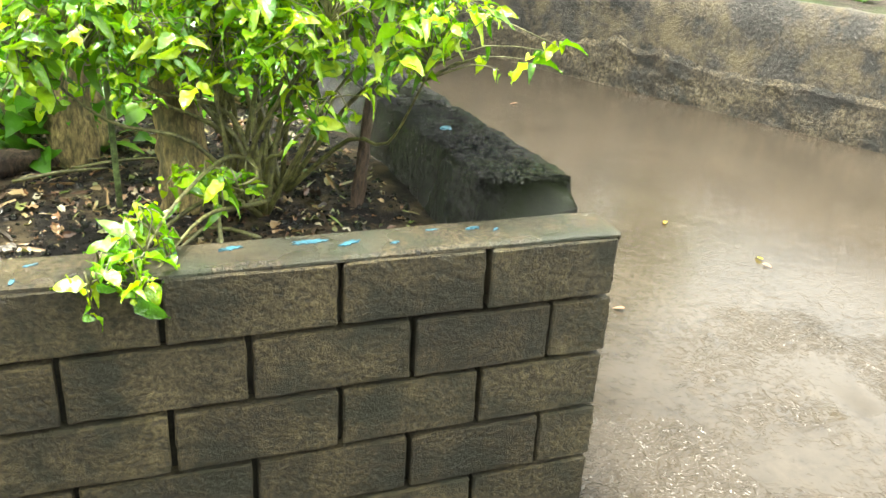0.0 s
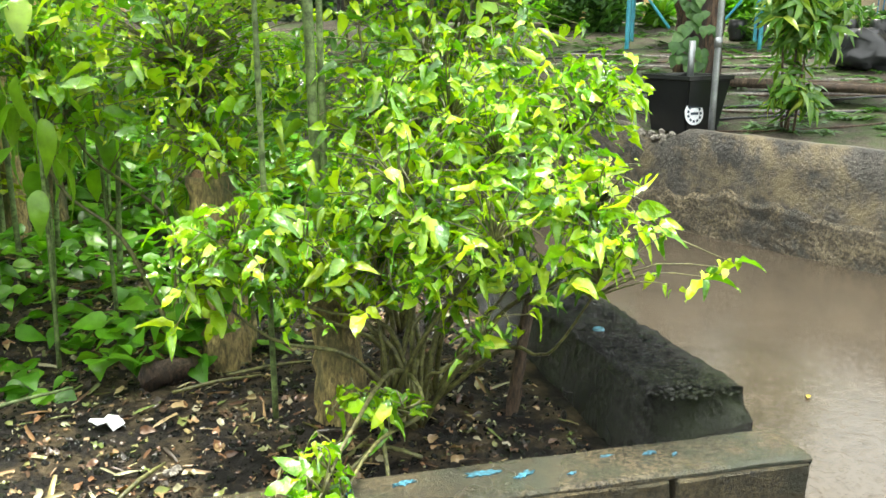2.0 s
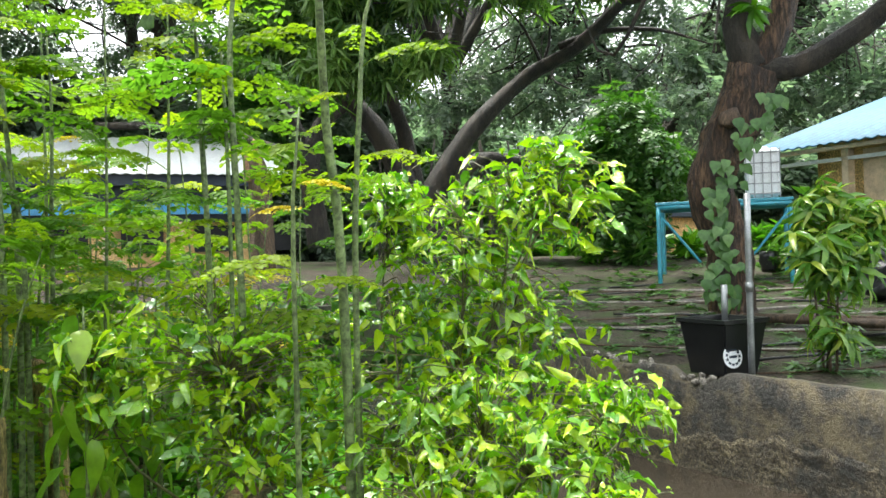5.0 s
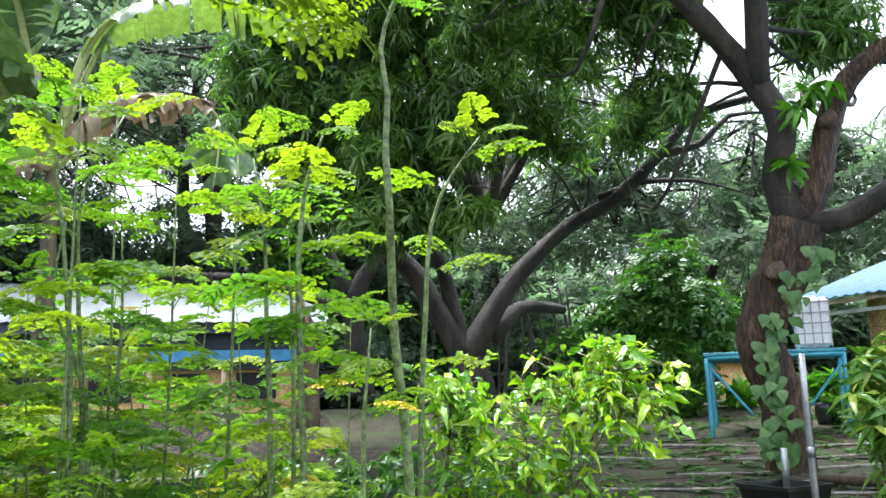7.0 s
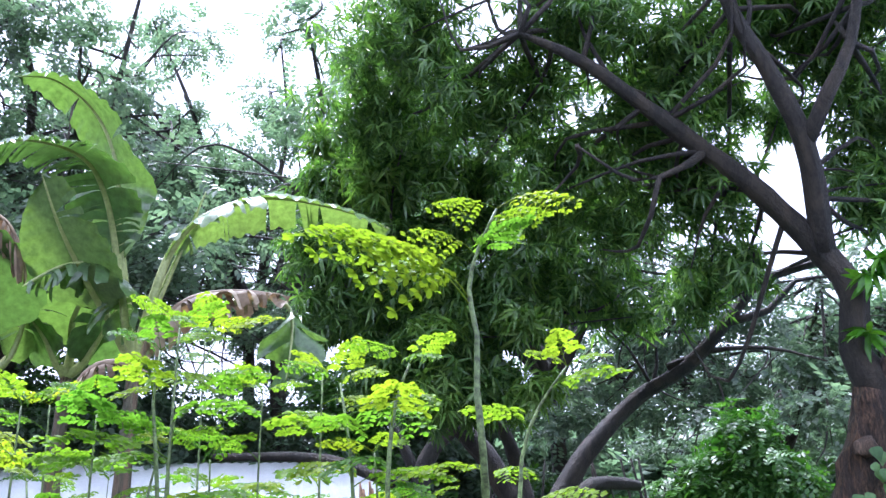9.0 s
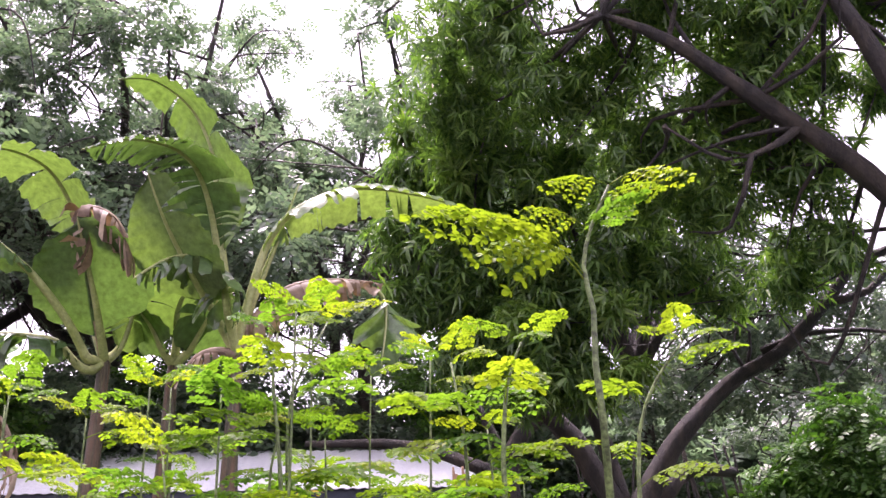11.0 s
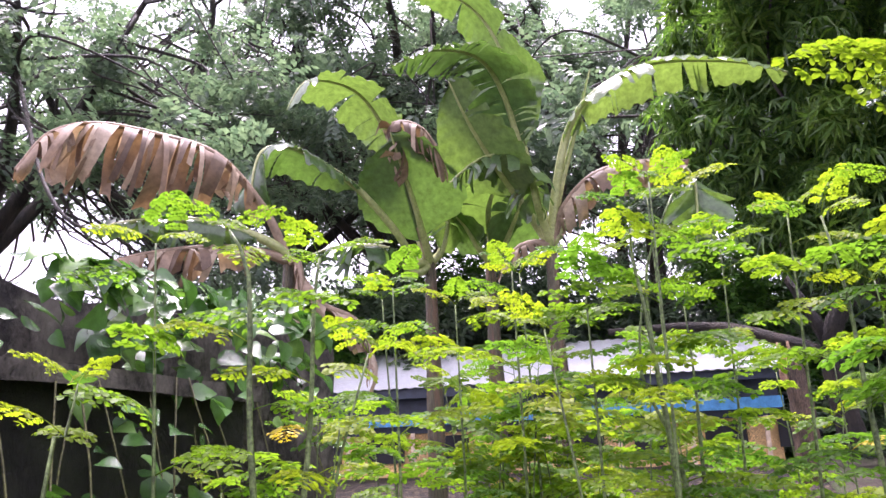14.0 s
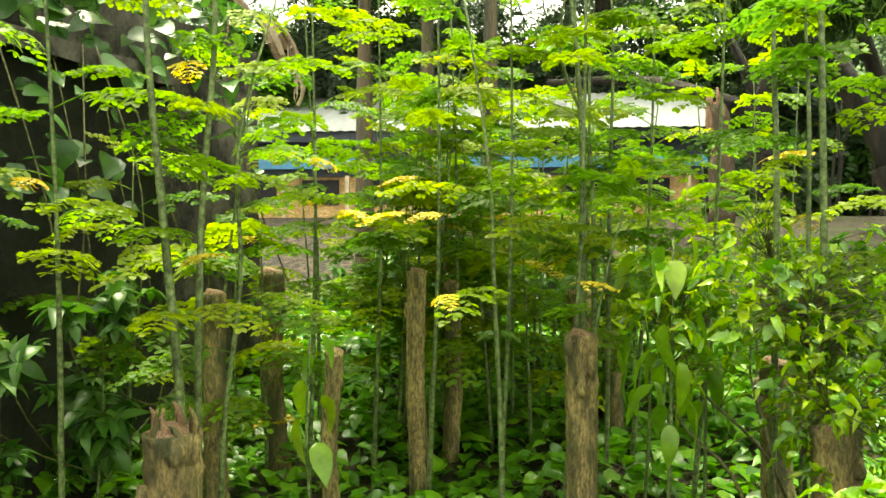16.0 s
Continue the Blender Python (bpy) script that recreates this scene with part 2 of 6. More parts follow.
M_WHITEROOF = plain("pale_metal_roof", (0.82, 0.84, 0.86), 0.4, 0.0, 0.08)
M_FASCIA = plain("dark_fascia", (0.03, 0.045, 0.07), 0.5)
M_WHITE = plain("white_plastic", (0.75, 0.78, 0.8), 0.35, vary=0.08)
M_BLACK = plain("black_plastic", (0.012, 0.013, 0.014), 0.28)
M_STEEL = plain("galvanised_pipe", (0.3, 0.32, 0.33), 0.35, 0.7)
# Window panels: the darkness of the room behind is painted as their colour.
M_WINDOW_DARK = plain("painted_dark_inside", (0.015, 0.016, 0.018), 0.7)
M_PAINT = surface("blue_splash", (0.02, 0.06, 0.075), (0.045, 0.17, 0.25), 0.4, 30, 120, 0.3, 0.003)
M_MOSSY = surface("mossy_low_wall", (0.01, 0.011, 0.008), (0.045, 0.041, 0.03), 0.7, 2, 25, 0.8, 0.02, stain=(0.05, 0.075, 0.02), stain_scale=1.5)

# ---- mesh helpers ----
rng = np.random.default_rng(7)


def part(name, bm, material, parent=None, label=""):
    me = bpy.data.meshes.new(name)
    bm.to_mesh(me)
    bm.free()
    me.materials.append(material)
    ob = new(name, me)
    if parent:
        ob.parent = parent
    if label:
        ob["label"] = label
    return ob


def raw(name, v, f, material, parent=None, smooth=True):
    """A mesh object from arrays: v (n, 3); f (m, 3 or 4)."""
    me = bpy.data.meshes.new(name)
    fill(me, v, f, smooth)
    me.materials.append(material)
    ob = new(name, me)
    if parent:
        ob.parent = parent
    return ob


def fill(me, v, f, smooth=True):
    v, f = np.asarray(v, np.float32), np.asarray(f, np.int32)
    k = f.shape[1]
    me.vertices.add(len(v))
    me.vertices.foreach_set("co", v.ravel())
    me.loops.add(f.size)
    me.loops.foreach_set("vertex_index", f.ravel())
    me.polygons.add(len(f))
    me.polygons.foreach_set("loop_start", np.arange(0, f.size, k, dtype=np.int32))
    if smooth:
        me.polygons.foreach_set("use_smooth", np.ones(len(f), bool))
    me.update(calc_edges=True)


def thing(name, label, category, at=(0, 0, 0), group="", kind=""):
    ob = new(name)
    ob.location = at
    return tagged(ob, label, category, group, kind)


def box(bm, size, at=(0, 0, 0), bevel=0.0, turn=0.0, taper=1.0, segments=1):
    r = bmesh.ops.create_cube(bm, size=1)["verts"]
    for q in r:
        k = taper if q.co.z < 0 else 1.0
        q.co = Vector((q.co.x * size[0] * k, q.co.y * size[1] * k, q.co.z * size[2]))
    if bevel:
        es = list({e for q in r for e in q.link_edges})
        r = list({q for f in bmesh.ops.bevel(bm, geom=es, offset=bevel, segments=segments, profile=0.6, affect="EDGES")["faces"] for q in f.verts} | {q for q in r if q.is_valid})
    bmesh.ops.transform(bm, matrix=Matrix.Translation(at) @ Matrix.Rotation(turn, 4, "Z"), verts=r)
    return r


def boxed(name, size, at, material, parent=None, bevel=0.004, turn=0.0, taper=1.0, label=""):
    bm = bmesh.new()
    box(bm, size, (0, 0, 0), bevel, 0, taper)
    ob = part(name, bm, material, parent, label)
    ob.location, ob.rotation_euler = at, (0, 0, turn)
    return ob


def smooth_path(pts, step):
    """A Catmull-Rom line through (x, y, z, radius) points."""
    p = [np.array(q, float) for q in pts]
    p = [2 * p[0] - p[1]] + p + [2 * p[-1] - p[-2]]
    out = []
    for a, b, c, d in zip(p, p[1:], p[2:], p[3:]):
        n = max(2, int(np.linalg.norm(c[:3] - b[:3]) / step))
        for i in range(n):
            t = i / n
            out.append(0.5 * (2 * b + (c - a) * t + (2 * a - 5 * b + 4 * c - d) * t * t + (3 * b - a - 3 * c + d) * t ** 3))
    out.append(p[-2])
    return np.array(out)


def tube_data(pts, sides=8, step=0.2, rough=0.0, seed=0):
    q = smooth_path(pts, step)
    n = len(q)
    tang = np.gradient(q[:, :3], axis=0)
    tang /= np.linalg.norm(tang, axis=1)[:, None] + 1e-9
    ref = np.array([1.0, 0.0, 0.0]) if abs(tang[0][0]) < 0.8 else np.array([0.0, 1.0, 0.0])
    a = np.linspace(0, 2 * np.pi, sides, endpoint=False)
    g = np.random.default_rng(seed)
    lump = g.normal(0, rough, (n, sides)) + g.normal(0, rough, (1, sides))
    u = ref - tang * (tang @ ref)[:, None]
    u /= np.linalg.norm(u, axis=1)[:, None] + 1e-9
    w = np.cross(tang, u)
    r = np.maximum(q[:, 3], 0.0008)[:, None] * (1 + lump)
    v = q[:, None, :3] + r[..., None] * (np.cos(a)[None, :, None] * u[:, None] + np.sin(a)[None, :, None] * w[:, None])
    v = v.reshape(-1, 3)
    i, j = np.meshgrid(np.arange(n - 1), np.arange(sides), indexing="ij")
    k = (j + 1) % sides
    f = np.stack([i * sides + j, i * sides + k, (i + 1) * sides + k, (i + 1) * sides + j], -1).reshape(-1, 4)
    base, tip = len(v), len(v) + 1
    v = np.vstack([v, q[0, :3], q[-1, :3]])
    jj = np.arange(sides)
    cap0 = np.stack([(jj + 1) % sides, jj, np.full(sides, base), np.full(sides, base)], -1)
    cap1 = np.stack([(n - 1) * sides + jj, (n - 1) * sides + (jj + 1) % sides, np.full(sides, tip), np.full(sides, tip)], -1)
    tri = np.vstack([f[:, [0, 1, 2]], f[:, [0, 2, 3]], cap0[:, :3], cap1[:, :3]])
    return v, tri


def join(datas):
    vs, fs, o = [], [], 0
    for v, f in datas:
        vs.append(v)
        fs.append(f + o)
        o += len(v)
    return np.vstack(vs), np.vstack(fs)


def tube(name, pts, material, parent=None, sides=8, step=0.2, rough=0.0, seed=0):
    v, f = tube_data(pts, sides, step, rough, seed)
    return raw(name, v, f, material, parent)


def blade(length, width, profile, fold=0.15, droop=0.3, wave=0.0):
    """A leaf along +x, face up: profile gives (along, half width)."""
    v, f = [], []
    for i, (t, w) in enumerate(profile):
        x, z = length * t, -droop * length * t * t
        dz = wave * math.sin(i * 2.4) * width
        v += [(x, width * w, z + fold * width * w * 2 + dz), (x, 0, z), (x, -width * w, z + fold * width * w * 2 - dz)]
        if i:
            a = (i - 1) * 3
            f += [(a, a + 1, a + 4), (a, a + 4, a + 3), (a + 1, a + 2, a + 5), (a + 1, a + 5, a + 4)]
    return np.array(v, float), np.array(f)


def turned(x, up):
    """Rotation matrices that take +x to x and keep +z near up."""
    x = x / (np.linalg.norm(x, axis=1)[:, None] + 1e-9)
    y = np.cross(up, x)
    y /= np.linalg.norm(y, axis=1)[:, None] + 1e-9
    return np.stack([x, y, np.cross(x, y)], -1)


def strew(tmpl, at, rot, size):
    v, f = tmpl
    n = len(at)
    vv = np.einsum("nij,kj->nki", rot, v) * np.asarray(size).reshape(-1, 1, 1) + at[:, None]
    ff = f[None] + (np.arange(n) * len(v))[:, None, None]
    return vv.reshape(-1, 3), ff.reshape(-1, 3)


def unit(n, g):
    d = g.normal(size=(n, 3))
    return d / np.linalg.norm(d, axis=1)[:, None]


OVATE = [(0, 0.03), (0.08, 0.3), (0.24, 0.49), (0.42, 0.5), (0.62, 0.42), (0.82, 0.22), (0.93, 0.08), (1, 0.01)]
LANCE = [(0, 0.05), (0.4, 0.5), (1, 0.03)]
HEART = [(-0.08, 0.25), (0.1, 0.48), (0.4, 0.45), (0.75, 0.2), (1, 0.02)]


def rosette(n, length, width, lift, droop, seed, profile=LANCE):
    g = np.random.default_rng(seed)
    at = np.zeros((n, 3))
    a = np.arange(n) * 2.4 + g.uniform(0, 0.5, n)
    up = g.uniform(lift - 0.4, lift + 0.4, n)
    x = np.stack([np.cos(a), np.sin(a), up], -1)
    return strew(blade(length, width, profile, 0.2, droop), at, turned(x, np.tile([0.0, 0.0, 1.0], (n, 1)) + g.normal(0, 0.2, (n, 3))), g.uniform(0.7, 1.1, n))


def spray(seed):
    """Feathery twig with small paired leaflets."""
    g = np.random.default_rng(seed)
    n = 5
    at = np.stack([np.linspace(0, 1, n), g.normal(0, 0.04, n), -0.15 * np.linspace(0, 1, n) ** 2], -1)
    one = (np.array([(0, 0, 0), (0.2, 0.12, 0.0), (0.45, 0, -0.08), (0.2, -0.12, -0.01)]), np.array([(0, 2, 1), (0, 3, 2)]))
    l = strew(one, at, turned(np.stack([g.uniform(0.2, 0.7, n), np.ones(n), g.normal(0, 0.3, n)], -1), np.tile([0, 0, 1.0], (n, 1))), g.uniform(0.7, 1.2, n))
    r = strew(one, at, turned(np.stack([g.uniform(0.2, 0.7, n), -np.ones(n), g.normal(0, 0.3, n)], -1), np.tile([0, 0, 1.0], (n, 1))), g.uniform(0.7, 1.2, n))
    return join([l, r])


def crown_points(blobs, per, seed, shell=0.55, flat=0.8):
    """Points thick near the outside of overlapping clumps: blobs (x, y, z, radius)."""
    g = np.random.default_rng(seed)
    pts, dirs = [], []
    for x, y, z, r in blobs:
        n = int(per * r * r)
        d = unit(n, g)
        k = r * (shell + (1.08 - shell) * g.random(n) ** 0.6)
        lump = 0.8 + 0.35 * np.sin(d[:, 0] * 5 + x) * np.cos(d[:, 1] * 4 + y) + 0.12 * np.sin(d[:, 2] * 9)
        pts.append(np.array([x, y, z]) + d * (k * lump)[:, None] * [1, 1, flat])
        dirs.append(d)
    return np.vstack(pts), np.vstack(dirs)


def crown(name, tmpls, blobs, per, size, seed, material, parent, down=0.3, shell=0.55, flat=0.8):
    p, d = crown_points(blobs, per, seed, shell, flat)
    g = np.random.default_rng(seed + 1)
    which = g.integers(0, len(tmpls), len(p))
    datas = []
    for i, t in enumerate(tmpls):
        k = which == i
        n = k.sum()
        if not n:
            continue
        x = d[k] * [1, 1, 0.4] + g.normal(0, 0.5, (n, 3)) - [0, 0, down]
        up = np.tile([0.0, 0.0, 1.0], (n, 1)) + g.normal(0, 0.35, (n, 3))
        datas.append(strew(t, p[k], turned(x, up), size * g.uniform(0.7, 1.25, n)))
    v, f = join(datas)
    return raw(name, v, f, material, parent)

# ---- ground ----


def bed_edge(y):
    return 1.16 - 0.07 * (y - 2)


def wall_line(y):
    return 5.59 - 0.451 * (y - 4.91)


def bed_height(x, y):
    return 0.80 + 0.035 * max(0.0, y - 2.1) + 0.05 * noise.noise((x * 1.3, y * 1.3, 0)) + 0.02 * noise.noise((x * 6, y * 6, 3))


def yard_height(x, y):
    r = math.hypot(x, y)
    h = 0.93 + 0.12 * min(max(r - 9.3, 0.0), 10.5)
    return h + 0.05 * noise.noise((x * 0.7, y * 0.7, 5)) + 0.02 * noise.noise((x * 4, y * 4, 6))


def terrain(x, y):
    if x < bed_edge(y):
        k = min(max((y - 7.5) / 5, 0), 1)
        return bed_height(x, y) * (1 - k) + max(yard_height(x, y), 1.0) * k
    return yard_height(x, y)


def sheet(name, rows, left, right, cols, height, material, label):
    v = []
    for y in rows:
        a, b = left(y), right(y)
        for c in cols:
            x = a + (b - a) * c
            v.append((x, y, height(x, y)))
    n = len(cols)
    f = [(i * n + j, i * n + j + 1, (i + 1) * n + j + 1, (i + 1) * n + j) for i in range(len(rows) - 1) for j in range(n - 1)]
    return tagged(raw(name, v, f, material), label, name, kind="structure")


near_rows = list(np.arange(2.0, 8.0, 0.07)) + list(np.arange(8.0, 22, 0.5)) + [22, 26, 32, 45, 70, 120, 250, 500]
right_cols = [1 - c for c in reversed([0, 0.0003, 0.0006, 0.001, 0.0015, 0.002, 0.0026, 0.0033, 0.004, 0.005, 0.006, 0.007, 0.0085, 0.01, 0.012, 0.014, 0.017, 0.02, 0.03, 0.05, 0.1, 0.3, 1.0])]
bed_cols = list(np.unique(np.concatenate([[0, 0.4, 0.7, 0.85, 0.93, 0.96], np.linspace(0.975, 1, 70)])))
sheet("ground", near_rows, lambda y: -300.0, lambda y: bed_edge(y) - 0.06, bed_cols, terrain, M_SOIL, "dark wet garden soil with charcoal and leaf litter")
yard_rows = [-300, -60, -20, -5, 0] + list(np.arange(1, 22, 0.3)) + [22, 26, 32, 45, 70, 120, 250, 500]
sheet("yard", yard_rows, lambda y: wall_line(y) + 0.05 if y < 12.8 else bed_edge(y) - 0.1, lambda y: 300.0, [1 - c for c in reversed(right_cols)],
      lambda x, y: yard_height(x, y) if x > (wall_line(y) if y < 12.8 else bed_edge(y) - 0.15) + 0.06 else 0.2, M_YARD,
      "wet brown garden ground behind the low wall")
path_rows = [-300, -40, -8] + list(np.arange(-3, 11.51, 0.25))


def path_height(x, y):
    ramp_up = min(max((y - 11.5) / 2.0, 0), 1)
    return ramp_up * 1.75 + 0.006 * noise.noise((x * 0.8, y * 0.8, 9))


sheet("path", path_rows, lambda y: bed_edge(y) - 0.08 if y > 1.95 else -60.0, lambda y: max(wall_line(y) + 0.08, bed_edge(y) + 0.4), list(np.linspace(0, 1, 40)), path_height, M_PATH,
      "wet brownish concrete path with puddles in the rain")
sheet("bank", list(np.arange(11.5, 14.01, 0.25)), lambda y: bed_edge(y) - 0.08, lambda y: max(wall_line(y) + 0.08, bed_edge(y) + 0.4), list(np.linspace(0, 1, 20)), path_height, M_YARD,
      "brown earth bank at the end of the path")

# ---- block planter ----
planter = thing("planter_wall", "wet grey-brown concrete block retaining wall with dark joints", "wall", (0, 1.86, 0), kind="structure")
boxed("core", (6.2, 0.115, 0.945), (-1.89, 0.1045, 0.4725), M_JOINT, planter, 0.0)
bm = bmesh.new()
n_seg = 60
for i in range(n_seg + 1):
    x = -5.0 + 6.225 * i / n_seg
    dz = 0.004 * noise.noise((x * 5, 0, 2))
    dy = 0.006 * noise.noise((x * 7, 3, 2))
    for y, z in ((0.008 + dy, 0.942), (0.009 + dy, 0.950 + dz), (0.02 + dy, 0.956 + dz), (0.165 + dy, 0.957 + dz), (0.18 + dy, 0.948), (0.18 + dy, 0.6)):
        bm.verts.new((x, y, z))
bm.verts.ensure_lookup_table()
for i in range(n_seg):
    for j in range(5):
        a = i * 6 + j
        bm.faces.new([bm.verts[k] for k in (a, a + 6, a + 7, a + 1)])
bm.faces.new([bm.verts[n_seg * 6 + j] for j in range(6)])
cap = part("cap", bm, M_CAP, planter, "wet mortar top with blue paint splashes")
for x, y, s, t in ((-0.62, 0.05, 0.05, 0.2), (-0.52, 0.04, 0.03, 1.2), (-0.33, 0.035, 0.026, 1.5), (-0.3, 0.12, 0.022, 0.4), (-0.12, 0.1, 0.03, 2.0), (0.02, 0.11, 0.025, 1.0), (0.16, 0.12, 0.05, 0.3),
                   (0.36, 0.12, 0.07, 0.1), (0.46, 0.09, 0.045, 0.5), (0.58, 0.07, 0.02, 0.3), (0.7, 0.13, 0.03, 0.1), (0.82, 0.12, 0.035, 0.1), (0.88, 0.1, 0.02, 0.6), (-0.45, 0.11, 0.03, 1.3), (-0.7, 0.09, 0.04, 0.6)):
    bm = bmesh.new()
    ring = []
    for k in range(26):
        a = k / 26 * 2 * math.pi
        r = s * random.uniform(0.25, 0.85)
        ring.append(bm.verts.new((r * math.cos(a), 0.38 * r * math.sin(a), 0)))
    ext = bmesh.ops.extrude_face_region(bm, geom=[bm.faces.new(ring)])["geom"]
    bmesh.ops.translate(bm, vec=(0, 0, 0.003), verts=[q for q in ext if isinstance(q, bmesh.types.BMVert)])
    ob = part("paint_splash", bm, M_PAINT, cap)
    ob.location, ob.rotation_euler = (x, y, 0.956), (0, 0, t)


def block_mesh(length, seed):
    g = random.Random(seed)
    bm = bmesh.new()
    box(bm, (length - 0.015, 0.15, 0.176), (0, 0, 0), 0.005, 0, 1, 1)
    bmesh.ops.subdivide_edges(bm, edges=[e for e in bm.edges if e.calc_length() > 0.1 and max(p.co.y for p in e.verts) < 0.07], cuts=7, use_grid_fill=True)
    for q in bm.verts:
        q.co += Vector((noise.noise(q.co * 22 + Vector((seed, 0, 0))), noise.noise(q.co * 30 + Vector((0, seed, 5))), noise.noise(q.co * 22 + Vector((0, 3, seed))))) * 0.0035
        q.co += Vector((g.uniform(-1, 1), g.uniform(-1, 1), g.uniform(-1, 1))) * 0.0012
    me = bpy.data.meshes.new("block")
    bm.to_mesh(me)
    bm.free()
    me.materials.append(M_BLOCK)
    return me


full, half = [block_mesh(0.40, i) for i in range(4)], [block_mesh(0.20, 9)]
for course in range(5):
    x = 1.225
    widths = ([0.19, 0.415, 0.435, 0.45] if course % 2 else [0.40, 0.405, 0.44, 0.45]) + [0.44] * 8
    for k, w in enumerate(widths):
        me = half[0] if w < 0.3 else random.choice(full)
        ob = new("block", me)
        ob.parent = planter
        ob.location = (x - w / 2, 0.075 + random.uniform(-0.003, 0.003), 0.948 - 0.19 * (course + 0.5))
        ob.rotation_euler = (random.uniform(-0.01, 0.01), random.uniform(-0.006, 0.006), random.uniform(-0.008, 0.008))
        if w > 0.3:
            ob.scale.x = w / 0.4
        x -= w

# kerb slab along the path side of the bed
bm = bmesh.new()
rows_n = 90
for i in range(rows_n + 1):
    y = 2.13 + 3.22 * i / 60 if i < 61 else 5.35 + 8.0 * (i - 60) / 30
    x = bed_edge(y)
    k = 0.02 if i == 0 else 0
    e = [0.011 * noise.noise((y * 6, c * 3.1, 1)) for c in range(6)]
    for c, (dx, z) in enumerate(((0.05, -0.05), (0.085, 0.93), (0.075 - k, 1.015 - k), (-0.09, 1.04 - k), (-0.235 + k, 1.035 - k), (-0.255, 0.95), (-0.30, 0.62))):
        bm.verts.new((x + dx + (e[c % 6] if c > 0 else 0), y + (e[(c + 2) % 6] + (0.07 if c in (2, 3, 4) else 0.0) if i == 0 else 0), z + 0.5 * e[(c + 3) % 6]))
bm.verts.ensure_lookup_table()
for i in range(rows_n):
    for c in range(6):
        a = i * 7 + c
        bm.faces.new([bm.verts[k] for k in (a + 1, a, a + 7, a + 8)])
bm.faces.new([bm.verts[c] for c in range(7)])
bm.faces.new([bm.verts[rows_n * 7 + c] for c in reversed(range(7))])
bmesh.ops.subdivide_edges(bm, edges=[e for e in bm.edges if e.calc_length() > 0.02 and e.verts[0].co.y < 3.9 and e.verts[0].co.z > 0.5 and e.verts[1].co.z > 0.5], cuts=3, use_grid_fill=True)
for q in bm.verts:
    if q.co.z > 0.6:
        q.co += Vector((noise.noise(q.co * 9), noise.noise(q.co * 9 + Vector((5, 0, 0))), noise.noise(q.co * 9 + Vector((0, 5, 0))))) * 0.007
        q.co += Vector((noise.noise(q.co * 34), noise.noise(q.co * 34 + Vector((5, 0, 0))), noise.noise(q.co * 34 + Vector((0, 5, 0))))) * 0.006
kerb = part("kerb", bm, M_SLAB)
tagged(kerb, "black wet rough concrete kerb with broken end beside the soil", "kerb", kind="structure")
splash = bmesh.new()
bmesh.ops.create_cone(splash, cap_ends=True, segments=9, radius1=0.022, radius2=0.016, depth=0.006)
ob = part("paint_splash", splash, M_PAINT, kerb, "light blue paint spot")
ob.location = (0.97, 2.66, 1.046)
g = np.random.default_rng(21)
n = 2600
yy = g.uniform(2.1, 3.7, n)
at = np.stack([1.16 - 0.07 * (yy - 2) - g.uniform(0.0, 0.24, n), yy, np.full(n, 1.04)], -1)
v, f = strew(blade(1, 0.8, [(0, 0.1), (0.3, 0.5), (0.7, 0.4), (1, 0.1)], 0.3, 0.1), at, turned(unit(n, g) * [1, 1, 0.2], np.tile([0, 0, 1.0], (n, 1)) + g.normal(0, 0.3, (n, 3))), g.uniform(0.006, 0.02, n))
tagged(raw("grit", v, f, M_SLAB), "black flakes and grit on the kerb", "grit", kind="stuff")

# ---- low wall across the path ----
bm = bmesh.new()
seg = 120
for i in range(seg + 1):
    y = -9.0 + 22.0 * i / seg
    x = wall_line(y)
    top = 1.05 + 0.02 * noise.noise((y * 2.2, 1, 1))
    notch = max(0, 1 - abs(y - 8.25) / 0.33)
    top -= 0.17 * min(1, notch * 1.4) if notch > 0 else 0
    top -= 0.04 * max(0, 1 - abs(y - 9.3) / 0.5)
    lump = 0.012 * noise.noise((y * 4, 0, 7))
    for dx, z in ((-0.02, -0.1), (-0.012 + lump, 0.12), (lump, 0.5), (lump * 1.5, top - 0.03), (0.03, top), (0.18, top - 0.01), (0.22, top - 0.05), (0.22, 0.3)):
        bm.verts.new((x + dx * 0.91, y + dx * 0.41, z))
bm.verts.ensure_lookup_table()
for i in range(seg):
    for c in range(7):
        a = i * 8 + c
        bm.faces.new([bm.verts[k] for k in (a, a + 8, a + 9, a + 1)])
bmesh.ops.subdivide_edges(bm, edges=bm.edges[:], cuts=1, use_grid_fill=True)
for q in bm.verts:
    q.co += Vector((noise.noise(q.co * 7), noise.noise(q.co * 7 + Vector((9, 0, 0))), noise.noise(q.co * 5 + Vector((0, 9, 0))))) * 0.014
low_wall = part("low_wall", bm, M_FARWALL)
tagged(low_wall, "black-stained plastered low wall with broken top and ochre patches", "wall", kind="structure")
for poly in low_wall.data.polygons:
    poly.use_smooth = True
bm = bmesh.new()
for i in range(161):
    y = -6.0 + 18.0 * i / 160
    x = wall_line(y) - 0.02
    top = 0.42 + 0.13 * noise.noise((y * 0.9, 4, 1)) + 0.09 * noise.noise((y * 4, 4, 2))
    for j in range(9):
        z = -0.05 + (top + 0.05) * j / 8
        k = 0.02 * noise.noise((y * 9, z * 9, 3)) - (0.03 if j == 8 else 0.0)
        bm.verts.new((x - (0.012 + k) * 0.91, y - (0.012 + k) * 0.41, z))
bm.verts.ensure_lookup_table()
